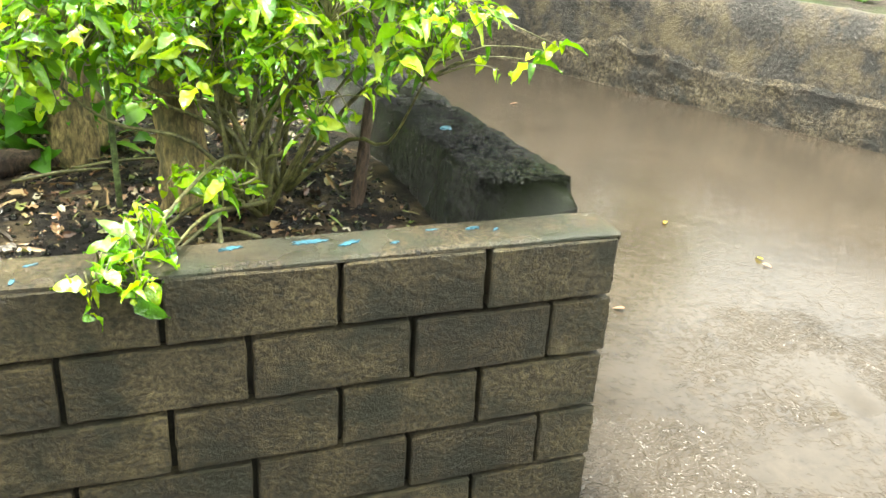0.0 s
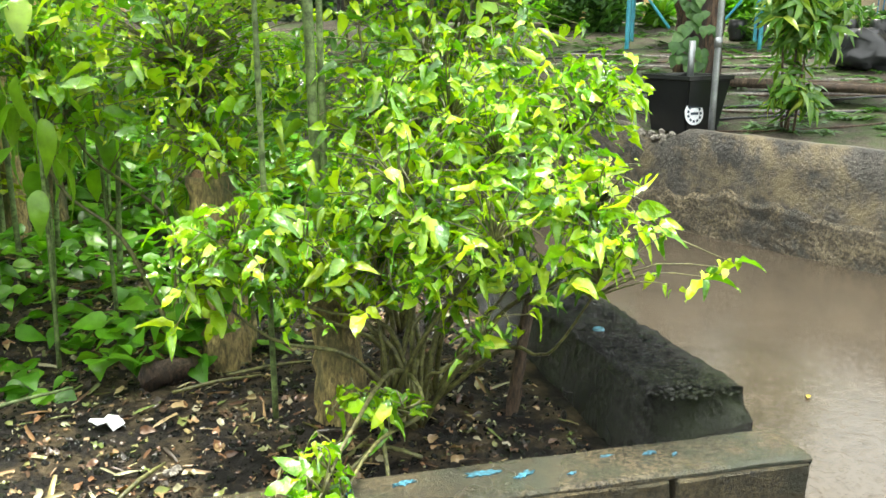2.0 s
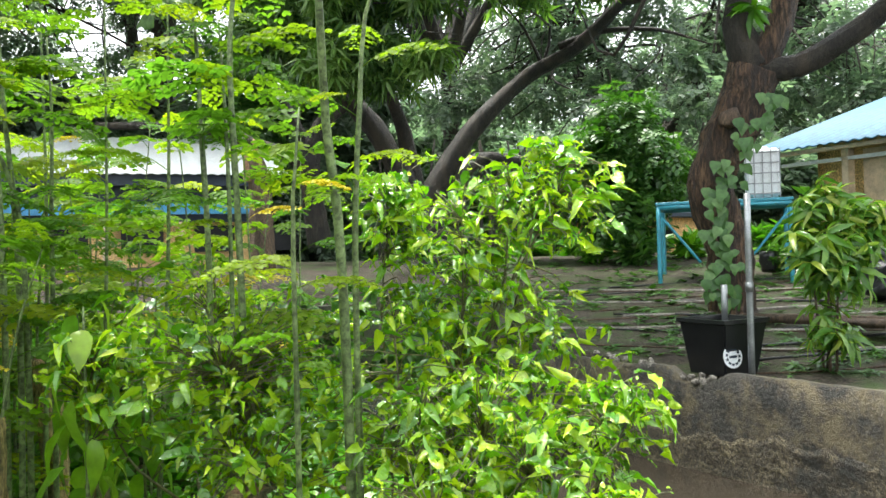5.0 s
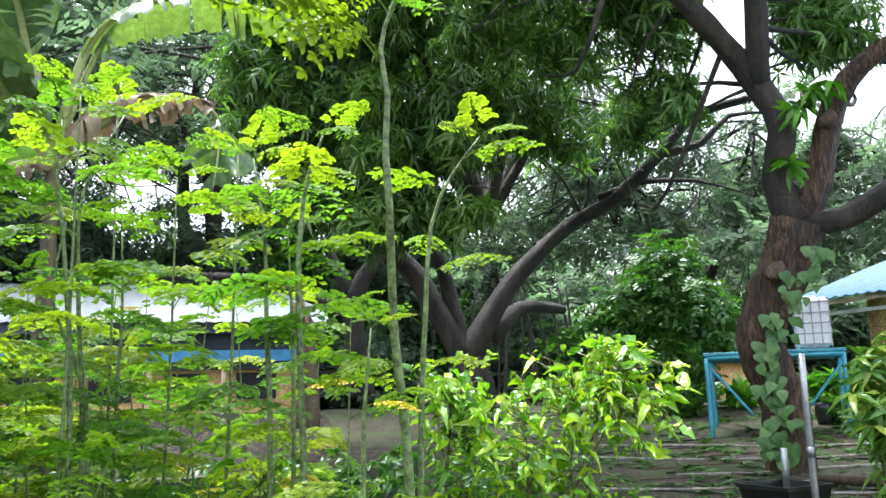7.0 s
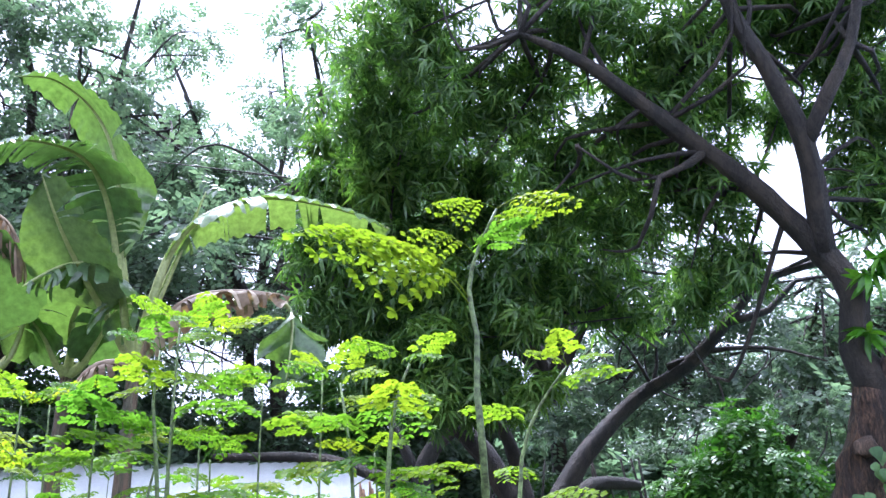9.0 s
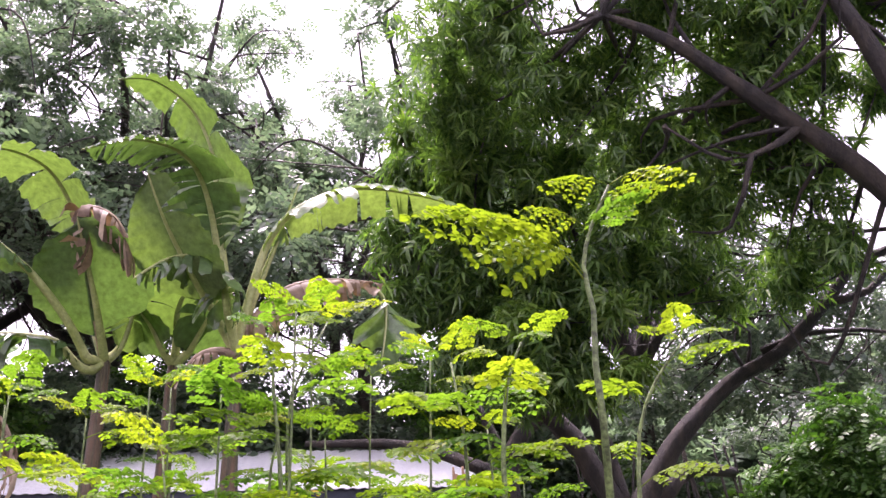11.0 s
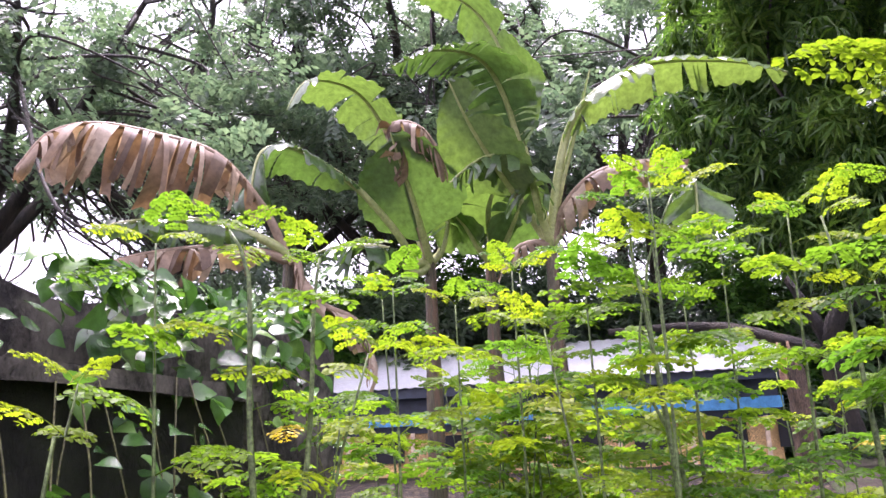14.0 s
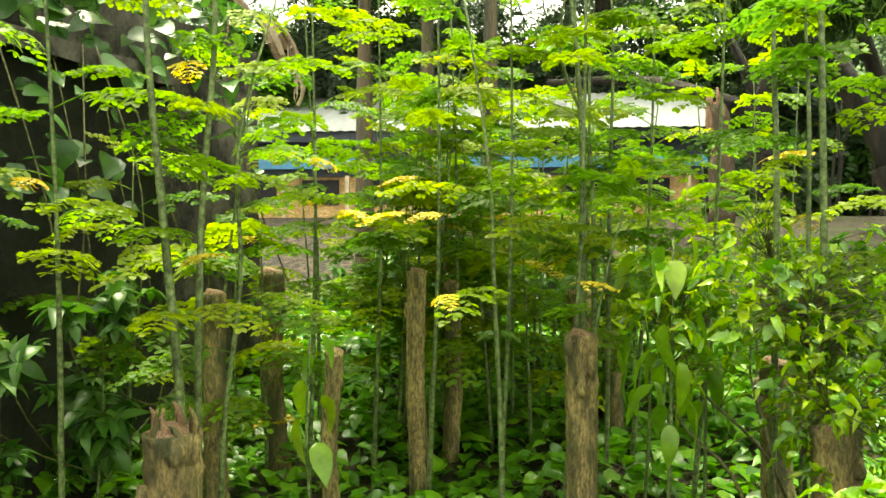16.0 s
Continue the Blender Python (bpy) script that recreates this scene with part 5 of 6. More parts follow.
def frond_mesh(seed, hang=0.0):
    """A three-fold feathered leaf, 1 long, along +x."""
    g = np.random.default_rng(seed)
    leaf = blade(0.078, 0.054, [(0, 0.14), (0.22, 0.46), (0.62, 0.52), (0.9, 0.34), (1, 0.1)], 0.08, 0.15)
    datas, at, xs = [], [], []
    bend = lambda t: np.array([t, 0.0, 0.14 * math.sin(t * 1.7) - 0.4 * t * t])
    stems = [[(*bend(t), 0.006 * (1.2 - t)) for t in np.linspace(0, 1, 5)]]
    for i, t in enumerate([0.28, 0.44, 0.58, 0.71, 0.83, 0.93, 1.0]):
        for s in (1, -1):
            o = bend(t)
            ln = 0.34 * (1.15 - t) ** 0.6 * g.uniform(0.85, 1.1) + 0.03
            a = radians(g.uniform(48, 66)) * s if t < 1 else radians(20) * s
            dr = g.uniform(0.15, 0.6) + hang
            dirn = np.array([math.cos(a), math.sin(a), 0])
            stems.append([(*(o + dirn * ln * u - np.array([0, 0, dr * ln * u * u])), 0.0025) for u in (0, 0.5, 1)])
            k = max(2, int(ln / 0.05))
            for u in np.linspace(0.22, 1, k):
                p = o + dirn * ln * u - np.array([0, 0, dr * ln * u * u])
                for e in (1, -1):
                    b = a + e * radians(62)
                    at.append(p)
                    xs.append((math.cos(b), math.sin(b), g.uniform(-0.5, 0.05)))
            at.append(o + dirn * ln - np.array([0, 0, dr * ln]))
            xs.append((*dirn[:2], -0.5))
    n = len(at)
    datas = [strew(leaf, np.array(at), turned(np.array(xs), np.tile([0, 0, 1.0], (n, 1)) + g.normal(0, 0.24, (n, 3))), g.uniform(0.8, 1.2, n))]
    tubes = [tube_data(s, 4, 0.2) for s in stems]
    v, f = join(datas + tubes)
    # each leaflet grows from its stalk, each stalk from the main one
    first, swap = len(datas[0][0]), np.arange(len(v))
    for b in range(1, first, len(leaf[0])):
        swap[b] = first + np.argmin(((v[first:] - v[b]) ** 2).sum(1))
    main = first + len(tubes[0][0])
    b = main
    for q, _ in tubes[1:]:
        swap[b] = first + np.argmin(((v[first:main] - v[b]) ** 2).sum(1))
        b += len(q)
    f = swap[f]
    out = []
    for material in (M_MORINGA, M_YELLOW, M_YOUNG):
        me = bpy.data.meshes.new("frond")
        fill(me, v, f)
        me.materials.append(material)
        out.append(me)
    return out


FRONDS = [frond_mesh(s) for s in range(5)] + [frond_mesh(s, 0.7) for s in (7, 8)]


def put_frond(parent, at, azimuth, lift, size, g, yellow=False):
    ob = new("frond", FRONDS[g.integers(5, 7) if int(yellow) == 2 else g.integers(5)][int(yellow)])
    ob.parent = parent
    size *= 0.62 if int(yellow) == 1 else 1.0
    ob.location, ob.scale = at, (size, size, size)
    ob.rotation_euler = Euler((g.normal(0, 0.15), -lift, azimuth))
    return ob


def moringa(pts, seed, first=0.45, size=0.42, count=11, r0=0.014, yellow=0.02):
    g = np.random.default_rng(seed)
    count = max(2, round(count * 0.85))
    ob = thing("moringa", "slender green-stemmed moringa with feathery bright green leaves", "moringa plant", group="moringa plants in the bed")
    n = len(pts)
    line = [(*p, r0 * (1 - 0.72 * i / (n - 1))) for i, p in enumerate(pts)]
    tube("stem", line, M_STEM, ob, 8, 0.12, 0.04, seed)
    q = smooth_path(line, 0.05)
    az = g.uniform(0, 6.28)
    for k in range(count):
        t = first + (1 - first) * (k + g.uniform(0, 0.6)) / count
        p = q[min(int(t * (len(q) - 1)), len(q) - 1)]
        az += 2.4 + g.uniform(-0.4, 0.4)
        put_frond(ob, p[:3], az, 0.22 + 0.35 * max(0, t - 0.5) + g.uniform(-0.15, 0.2), size * g.uniform(0.7, 1.15) * (1.1 - 0.35 * max(t - 0.6, 0)), g, g.random() < yellow * (2.2 - 1.8 * t))
    for k in range(3 if count > 2 else 0):
        put_frond(ob, q[-1][:3], az + 2.1 * k, 0.55 + g.uniform(-0.1, 0.25), size * g.uniform(0.5, 0.7), g)
    return ob


tall = moringa([(0.06, 2.88, 0.80), (0.04, 2.88, 2.29), (0.00, 2.87, 2.79), (-0.02, 2.75, 3.20), (-0.03, 2.74, 3.40), (-0.02, 2.74, 3.59), (-0.04, 2.74, 3.75), (-0.00, 2.73, 3.90), (0.07, 2.69, 4.04)], 1, 0.93, 0.3, 2, 0.017)
for p, az, up, s in (((-0.04, 2.74, 3.70), 3.05, 0.85, 0.46), ((-0.16, 2.74, 3.82), 3.2, 0.6, 0.42), ((-0.04, 2.74, 3.72), 3.6, 0.75, 0.34), ((-0.06, 2.74, 3.76), 2.6, 0.7, 0.36), ((-0.01, 2.73, 3.88), 3.4, 0.6, 0.22),
                     ((0.03, 2.71, 3.98), 5.6, 0.3, 0.2), ((0.07, 2.69, 4.04), 0.2, 0.5, 0.26), ((0.07, 2.69, 4.04), 3.0, 0.4, 0.2)):
    put_frond(tall, p, az, up, s, np.random.default_rng(int(az * 10)), 2)
moringa([(0.10, 3.08, 0.80), (0.10, 3.08, 2.27), (0.13, 3.07, 2.88), (0.16, 3.07, 3.21), (0.24, 3.06, 3.40), (0.34, 2.99, 3.53)], 2, 0.62, 0.3, 8, 0.013)
moringa([(-0.30, 3.40, 0.82), (-0.31, 3.40, 2.27), (-0.33, 3.40, 3.01), (-0.32, 3.40, 3.28), (-0.29, 3.40, 3.49), (-0.23, 3.35, 3.64)], 3, 0.6, 0.36, 9, 0.016)
moringa([(-0.45, 3.69, 0.83), (-0.45, 3.69, 2.30), (-0.47, 3.69, 2.95), (-0.48, 3.69, 3.29), (-0.53, 3.69, 3.64)], 4, 0.62, 0.42, 9, 0.015)
moringa([(-0.12, 2.70, 0.79), (-0.12, 2.70, 2.32), (-0.11, 2.69, 2.60), (-0.09, 2.69, 2.81)], 5, 0.55, 0.24, 7, 0.010)
moringa([(-0.35, 3.50, 0.82), (-0.35, 3.50, 2.39), (-0.36, 3.55, 2.93), (-0.38, 3.60, 3.32)], 6, 0.5, 0.32, 8, 0.012)
moringa([(-1.26, 3.76, 0.83), (-1.26, 3.76, 2.50), (-1.31, 3.75, 3.23), (-1.35, 3.73, 3.59), (-1.34, 3.74, 3.82)], 7, 0.3, 0.42, 9, 0.015)
moringa([(-1.19, 4.19, 0.84), (-1.18, 4.19, 2.48), (-1.17, 4.20, 3.01), (-1.18, 4.19, 3.39)], 8, 0.4, 0.4, 7, 0.013)
moringa([(-1.30, 4.07, 0.84), (-1.29, 4.07, 2.37), (-1.33, 4.06, 3.06), (-1.33, 4.06, 3.57), (-1.16, 4.08, 3.96)], 9, 0.3, 0.44, 10, 0.016)
moringa([(-2.46, 2.47, 0.78), (-2.47, 2.46, 1.55), (-2.51, 2.43, 2.26), (-2.54, 2.40, 2.83), (-2.54, 2.38, 3.37), (-2.60, 2.34, 3.54)], 10, 0.35, 0.34, 13, 0.02)
moringa([(-2.48, 2.57, 0.79), (-2.48, 2.57, 1.52), (-2.46, 2.58, 2.26), (-2.42, 2.61, 2.86), (-2.39, 2.59, 3.29), (-2.37, 2.60, 3.46)], 11, 0.35, 0.34, 13, 0.018)
moringa([(-2.47, 2.70, 0.79), (-2.46, 2.70, 1.45), (-2.40, 2.74, 2.04), (-2.40, 2.74, 2.57), (-2.28, 2.82, 3.11)], 12, 0.4, 0.32, 10, 0.014)
moringa([(-1.54, 3.40, 0.82), (-1.55, 3.40, 1.34), (-1.58, 3.39, 2.01), (-1.60, 3.39, 2.48), (-1.71, 3.39, 3.22)], 13, 0.35, 0.36, 8, 0.014)
moringa([(-1.24, 3.35, 0.81), (-1.23, 3.36, 1.23), (-1.12, 3.37, 2.02), (-1.01, 3.38, 2.41)], 14, 0.55, 0.3, 6, 0.010)
moringa([(-1.23, 3.96, 0.84), (-1.23, 3.96, 2.03), (-1.26, 3.96, 2.64), (-1.38, 3.86, 3.04), (-1.34, 3.86, 3.39)], 15, 0.35, 0.4, 7, 0.016)
moringa([(-3.01, 1.99, 0.77), (-3.02, 1.97, 2.61), (-2.98, 2.01, 2.82), (-2.96, 2.03, 2.99)], 16, 0.4, 0.3, 9, 0.010)
for k, (a, b) in enumerate((
        ((-1.31, 3.55, 0.82), (-1.22, 3.56, 3.87)), ((-1.63, 3.70, 0.83), (-1.58, 3.71, 3.56)), ((-2.04, 3.90, 0.83), (-1.99, 3.92, 3.62)), ((-2.45, 4.19, 0.84), (-2.41, 4.20, 3.53)),
        ((-2.64, 3.78, 0.83), (-2.61, 3.80, 3.58)), ((-1.09, 4.47, 0.85), (-0.98, 4.48, 3.76)), ((-0.77, 4.18, 0.84), (-0.64, 4.17, 3.79)), ((-1.41, 4.81, 0.86), (-1.37, 4.81, 4.18)),
        ((-2.14, 4.73, 0.86), (-2.17, 4.72, 3.78)), ((-2.88, 4.42, 0.85), (-2.95, 4.39, 3.65)), ((-3.02, 2.49, 0.78), (-3.04, 2.47, 3.58)))):
    m = ((a[0] + b[0]) / 2 + 0.03, (a[1] + b[1]) / 2, (a[2] + b[2]) / 2)
    moringa([a, m, b], 400 + k, 0.45, 0.4, 9, 0.014)
gm = np.random.default_rng(99)
spots = 0
while spots < 44:
    x, y = gm.uniform(-3.9, 0.0 if spots < 30 else -1.5), gm.uniform(3.4, 8.2)
    if (y < 4.7 and x > -2.0) or (x > -1.2 and y < 5.2):
        continue
    h = gm.uniform(1.1, 2.3) + 0.1 * (y - 3)
    z = terrain(x, y)
    lean = gm.normal(0, 0.12, 2)
    moringa([(x, y, z), (x + lean[0] * 0.4, y + lean[1] * 0.4, z + h * 0.5), (x + lean[0], y + lean[1], z + h)], 200 + spots, 0.25, 0.46, 12, 0.012, 0.07)
    spots += 1

gy = np.random.default_rng(17)
stems = [o for o in bpy.data.objects if o.name.startswith("moringa") and o.children]
for k, p in enumerate(((-2.61, 1.97, 2.39), (-2.04, 2.80, 2.30), (-1.76, 2.91, 2.29), (-1.64, 2.94, 2.29), (-1.62, 2.74, 2.01), (-1.21, 3.03, 2.04), (-2.17, 2.29, 2.16), (-2.15, 2.97, 2.49), (-2.43, 2.48, 2.82), (-1.75, 3.01, 2.43))):
    near = min(stems, key=lambda o: min((Vector(p) - c.location).length for c in o.children if c.name.startswith("frond")))
    put_frond(near, p, gy.uniform(0, 6.28), 0.15, gy.uniform(0.22, 0.34), gy, True)

# ---- pollarded stumps ----


def stump(base, top, r, seed, label="cut-back moringa trunk with flaking yellowish bark"):
    ob = thing("stump", label, "stump", group="pollarded trunks in the bed")
    b, t = np.array(base), np.array(top)
    m = (b + t) / 2 + np.random.default_rng(seed).normal(0, 0.012, 3)
    tube("trunk", [(*(b - [0, 0, 0.15]), r * 1.25), (*(b + (t - b) * 0.12), r * 1.1), (*m, r), (*(b + (t - b) * 0.9), r * 1.02), (*t, r * 1.08)], M_STUMP, ob, 16, 0.04, 0.06, seed)
    tube("cut_face", [(*(t - [0, 0, 0.03]), r * 0.92), (*(t + [0.01, 0, 0.012]), r * 0.8)], M_RAW, ob, 10, 0.02, 0.05, seed)
    g = np.random.default_rng(seed)
    for k in range(3):
        a = g.uniform(0, 6.28)
        p = t + [r * math.cos(a), r * math.sin(a), -0.05 - 0.08 * k]
        tube("burr", [(*(p - [0, 0, 0.03]), r * 0.28), (*p, r * 0.38), (*(p + [0, 0, 0.05]), r * 0.2)], M_STUMP, ob, 8, 0.03, 0.15, k)
    return ob


def upright(a, h):
    return (a[0] + 0.01, a[1], a[2] + h)


stump((-0.24, 3.35, 0.85), (-0.26, 3.42, 1.42), 0.08, 1, "mossy upright brown trunk among the pepper plants")
stump((0.09, 2.67, 0.82), (0.07, 2.72, 1.3), 0.075, 2, "pale cut trunk under the pepper plant")
stump((-1.39, 4.99, 0.87), (-1.43, 4.98, 1.84), 0.07, 3)
stump((-1.27, 5.43, 0.89), (-1.28, 5.42, 1.52), 0.06, 4)
stump((-2.11, 3.97, 0.84), (-2.12, 3.96, 2.01), 0.048, 5)
stump((-2.12, 4.59, 0.86), (-2.12, 4.59, 1.90), 0.045, 6)
stump((-1.20, 3.36, 0.81), (-1.21, 3.36, 1.81), 0.062, 7)
stump((-2.26, 3.26, 0.81), (-2.26, 3.26, 1.71), 0.036, 8)
stump((-2.34, 2.24, 0.78), (-2.35, 2.23, 1.61), 0.085, 9, "thick cut stump with split orange top and new shoots")
stump((-2.95, 4.04, 0.84), (-2.97, 4.02, 1.99), 0.06, 10)
stump((-0.38, 4.17, 0.84), (-0.41, 4.17, 1.60), 0.07, 11)
stump((-0.27, 3.15, 0.81), (-0.29, 3.15, 1.54), 0.075, 12)
stump((-2.86, 3.28, 0.81), (-2.86, 3.28, 1.94), 0.05, 13)
split = bpy.data.objects["stump.008"]
g = np.random.default_rng(4)
for k in range(9):
    a = k / 9 * 6.28
    x, y = -2.35 + 0.07 * math.cos(a) * g.uniform(0.5, 1.1), 2.23 + 0.07 * math.sin(a) * g.uniform(0.5, 1.1)
    h = g.uniform(0.0, 0.09)
    tube("splinter", [(x, y, 1.52, 0.02), (x + 0.01, y, 1.6 + h / 2, 0.013), (x + g.normal(0, 0.015), y + g.normal(0, 0.015), 1.61 + h, 0.004)], M_RAW if k % 2 else M_STUMP, split, 6, 0.04, 0.3, k)
stick = tube("stick", [(0.61, 2.55, 0.72, 0.022), (0.64, 2.52, 1.0, 0.025), (0.66, 2.5, 1.24, 0.016)], M_BARK, None, 7, 0.05, 0.2, 5)
tagged(stick, "weathered broken brown stick leaning by the kerb", "stick")

# ---- pepper plants ----
CH = [blade(1, w, OVATE, fold, droop, wave) for w, fold, droop, wave in ((0.5, 0.25, 0.4, 0.12), (0.4, 0.4, 0.8, 0.16), (0.56, 0.12, 0.2, 0.14), (0.34, 0.5, 0.55, 0.18))]
CH_ME = []
for c in CH:
    me = bpy.data.meshes.new("leaf")
    fill(me, c[0], c[1])
    me.materials.append(M_CHILI1)
    CH_ME.append(me)


def pepper(label, roots, blobs, tips, seed, singles, density=1.2, leaf=0.066):
    """Shrub of thin forking stems; leaf clusters at twig ends; singles: how many of the leaves are separate."""
    g = np.random.default_rng(seed)
    ob = thing("pepper_plant", label, "pepper plant")
    stems, nodes = [], []
    for r, (x, y, z) in enumerate(roots):
        for bx, by, bz, br in blobs:
            if g.random() < 0.55 or len(roots) == 1:
                b = np.array([bx, by, bz]) + g.normal(0, br * 0.25, 3)
                a = np.array([x, y, z])
                m1 = a + (b - a) * 0.35 + np.array([0, 0, 0.08]) + g.normal(0, 0.04, 3)
                m2 = a + (b - a) * 0.7 + g.normal(0, 0.05, 3)
                stems.append([(*a, 0.011), (*m1, 0.0075), (*m2, 0.005), (*b, 0.0026)])
                q = smooth_path(stems[-1], 0.06)[:, :3]
                nodes += list(q[len(q) // 3:])
    nodes = np.array(nodes)
    ends, outs = [], []
    for bx, by, bz, br in blobs:
        n = int(density * 1650 * br ** 2) + 2
        d = unit(n, g)
        p = np.array([bx, by, bz]) + d * (br * g.uniform(0.25, 1.3, n) ** 0.9)[:, None]
        ends += list(p)
        outs += list(d)
    ends += [np.array(t) for t in tips]
    outs += [np.array([0.6, -0.6, -0.2])] * len(tips)
    datas, at, xs = [tube_data(s, 7, 0.06, 0.05) for s in stems], [], []
    for p, d in zip(ends, outs):
        j = nodes[np.argmin(np.linalg.norm(nodes - p, axis=1) + g.uniform(0, 0.08, len(nodes)))]
        m = (p + j) / 2 + np.array([0, 0, 0.03]) + g.normal(0, 0.015, 3)
        datas.append(tube_data([(*j, 0.003), (*m, 0.0022), (*p, 0.0014)], 5, 0.08))
        for k in range(g.integers(3, 6)):
            a = g.uniform(0, 6.28)
            at.append(p + g.normal(0, 0.012, 3))
            xs.append((math.cos(a) + d[0] * 0.6, math.sin(a) + d[1] * 0.6, g.uniform(-0.95, 0.5)))
        if g.random() < 0.6:
            at.append(m)
            xs.append((g.normal(), g.normal(), g.uniform(-0.6, 0.1)))
    v, f = join(datas)
    tagged(raw("branching", v, f, M_TWIG, ob), kind="stuff")
    at, xs = np.array(at), np.array(xs)
    n = len(at)
    size = leaf * (0.3 + 1.1 * g.random(n) ** 2.2)
    rot = turned(xs, np.tile([0, 0, 1.0], (n, 1)) + g.normal(0, 0.75, (n, 3)))
    order = np.argsort(at[:, 1])
    near, rest = order[:singles], order[singles:]
    for i in near:
        lf = new("leaf", CH_ME[i % 4])
        lf.parent = ob
        m = Matrix([list(r) for r in rot[i]]).to_4x4()
        lf.matrix_basis = Matrix.Translation(at[i]) @ m @ Matrix.Scale(size[i], 4)
    if len(rest):
        v, f = join([strew(CH[k], at[rest[k::4]], rot[rest[k::4]], size[rest[k::4]]) for k in range(4)])
        tagged(raw("foliage", v, f, M_CHILI, ob), kind="stuff")
    return ob


pepper("bushy green pepper plant with wet shiny leaves over the kerb", [(0.32, 2.55, 0.8), (0.4, 2.7, 0.82), (0.22, 2.6, 0.8)], [
    (*(0.02, 2.46, 1.42), 0.19), (*(0.31, 2.5, 1.36), 0.17), (*(0.29, 2.49, 1.52), 0.24), (*(0.54, 2.42, 1.45), 0.22), (*(0.75, 2.29, 1.54), 0.2), (*(0.11, 2.67, 1.46), 0.22), (*(0.65, 2.65, 1.72), 0.24),
    (*(0.90, 2.66, 1.78), 0.18), (*(0.40, 2.82, 1.74), 0.26), (*(-0.17, 2.48, 1.42), 0.18), (*(-0.32, 2.53, 1.36), 0.14), (*(0.76, 2.18, 1.42), 0.12), (*(-0.05, 1.96, 1.03), 0.08), (*(-0.08, 1.88, 0.97), 0.06), (*(-0.05, 1.84, 0.93), 0.04), (*(-0.15, 1.84, 0.95), 0.04), (*(0.45, 2.3, 1.19), 0.06), (*(0.1, 2.3, 1.04), 0.075), (*(0.22, 2.24, 1.03), 0.05)],
    [(1.02, 2.06, 1.43), (1.04, 2.04, 1.45), (0.99, 2.08, 1.40), (0.93, 2.14, 1.36)], 5, 300)
pepper("tall leafy pepper plant with upright green stems", [(0.25, 3.4, 0.85), (0.4, 3.3, 0.85)], [
    (*(0.40, 3.41, 2.49), 0.28), (*(0.80, 3.36, 2.59), 0.22), (*(0.96, 3.26, 2.56), 0.2), (*(0.27, 3.42, 2.56), 0.16), (*(0.62, 3.35, 2.28), 0.2), (*(0.36, 3.32, 2.14), 0.2), (*(0.8, 3.22, 2.02), 0.22), (*(0.5, 3.3, 1.98), 0.16), (*(0.96, 3.05, 1.77), 0.22), (*(0.49, 3.08, 1.75), 0.3), (*(0.17, 3.23, 1.70), 0.25), (*(0.91, 3.33, 2.70), 0.12)],
    [], 6, 60, 0.95)
pepper("spreading pepper plant at the edge of the ground cover", [(-0.45, 3.3, 0.85), (-0.3, 3.6, 0.86)], [
    (*(-0.63, 3.31, 1.95), 0.28), (*(-0.32, 3.34, 1.85), 0.3), (*(-0.10, 3.55, 1.94), 0.28), (*(-0.28, 3.24, 1.59), 0.25), (*(-0.45, 3.93, 2.17), 0.2), (*(-0.89, 3.46, 1.95), 0.18)], [], 7, 40, 0.9)
BROAD = []
for w, dr in ((0.105, 0.45), (0.09, 0.7), (0.12, 0.3)):
    me = bpy.data.meshes.new("leaf")
    fill(me, *blade(0.19, w * 0.8, OVATE, 0.15, dr, 0.05))
    me.materials.append(M_BROAD)
    BROAD.append(me)


def broad_plant(base, top, seed, n=15):
    g = np.random.default_rng(seed)
    ob = thing("broad_leaf_plant", "young plant with large drooping yellow-green leaves", "plant", group="broad-leaved plants in the bed")
    b, t = np.array(base), np.array(top)
    tube("stem", [(*b, 0.009), (*((b + t) / 2 + g.normal(0, 0.02, 3)), 0.007), (*t, 0.004)], M_STEM, ob, 6, 0.1)
    for k in range(n):
        lf = new("leaf", BROAD[k % 3])
        lf.parent = ob
        p = t + (b - t) * (0.55 * k / n)
        az = k * 2.4 + g.uniform(-0.3, 0.3)
        lf.location = p + np.array([math.cos(az), math.sin(az), 0.3]) * 0.06
        s = g.uniform(0.7, 1.1)
        lf.scale, lf.rotation_euler = (s, s, s), (g.normal(0, 0.2), g.uniform(0.55, 1.25), az)
    return ob


broad_plant((-0.87, 3.26, 0.81), (-0.85, 3.27, 2.20), 1, 16)
broad_plant((-0.72, 3.69, 0.83), (-0.73, 3.69, 2.13), 2)
broad_plant((-0.99, 3.88, 0.83), (-1.01, 3.88, 2.14), 3)
broad_plant((-0.36, 3.46, 0.82), (-0.35, 3.46, 2.08), 4)
broad_plant((-2.29, 3.14, 0.81), (-2.31, 3.13, 1.78), 5, 6)
for k in range(4):
    x, y = -3.75 + 0.2 * (k % 3), 2.3 + 0.38 * k
    ob = thing("weed", "leafy green weed growing at the foot of the old wall", "weed", group="weeds by the old wall")
    h = 0.5 + 0.25 * (k % 3)
    tube("stem", [(x, y, 0.8, 0.008), (x + 0.05, y, 0.85 + h / 2, 0.006), (x + 0.1, y - 0.03, 0.85 + h, 0.003)], M_STEM, ob, 5, 0.1)
    crown("leaves", [rosette(6, 0.11, 0.055, 0.0, 0.5, k, OVATE)], [(x + 0.07, y, 0.9 + h * 0.5, 0.2), (x + 0.1, y, 0.9 + h, 0.22)], 420, 1.0, 500 + k, M_SHRUB, ob, 0.2, 0.1)

# ---- ground cover, litter ----
g = np.random.default_rng(31)


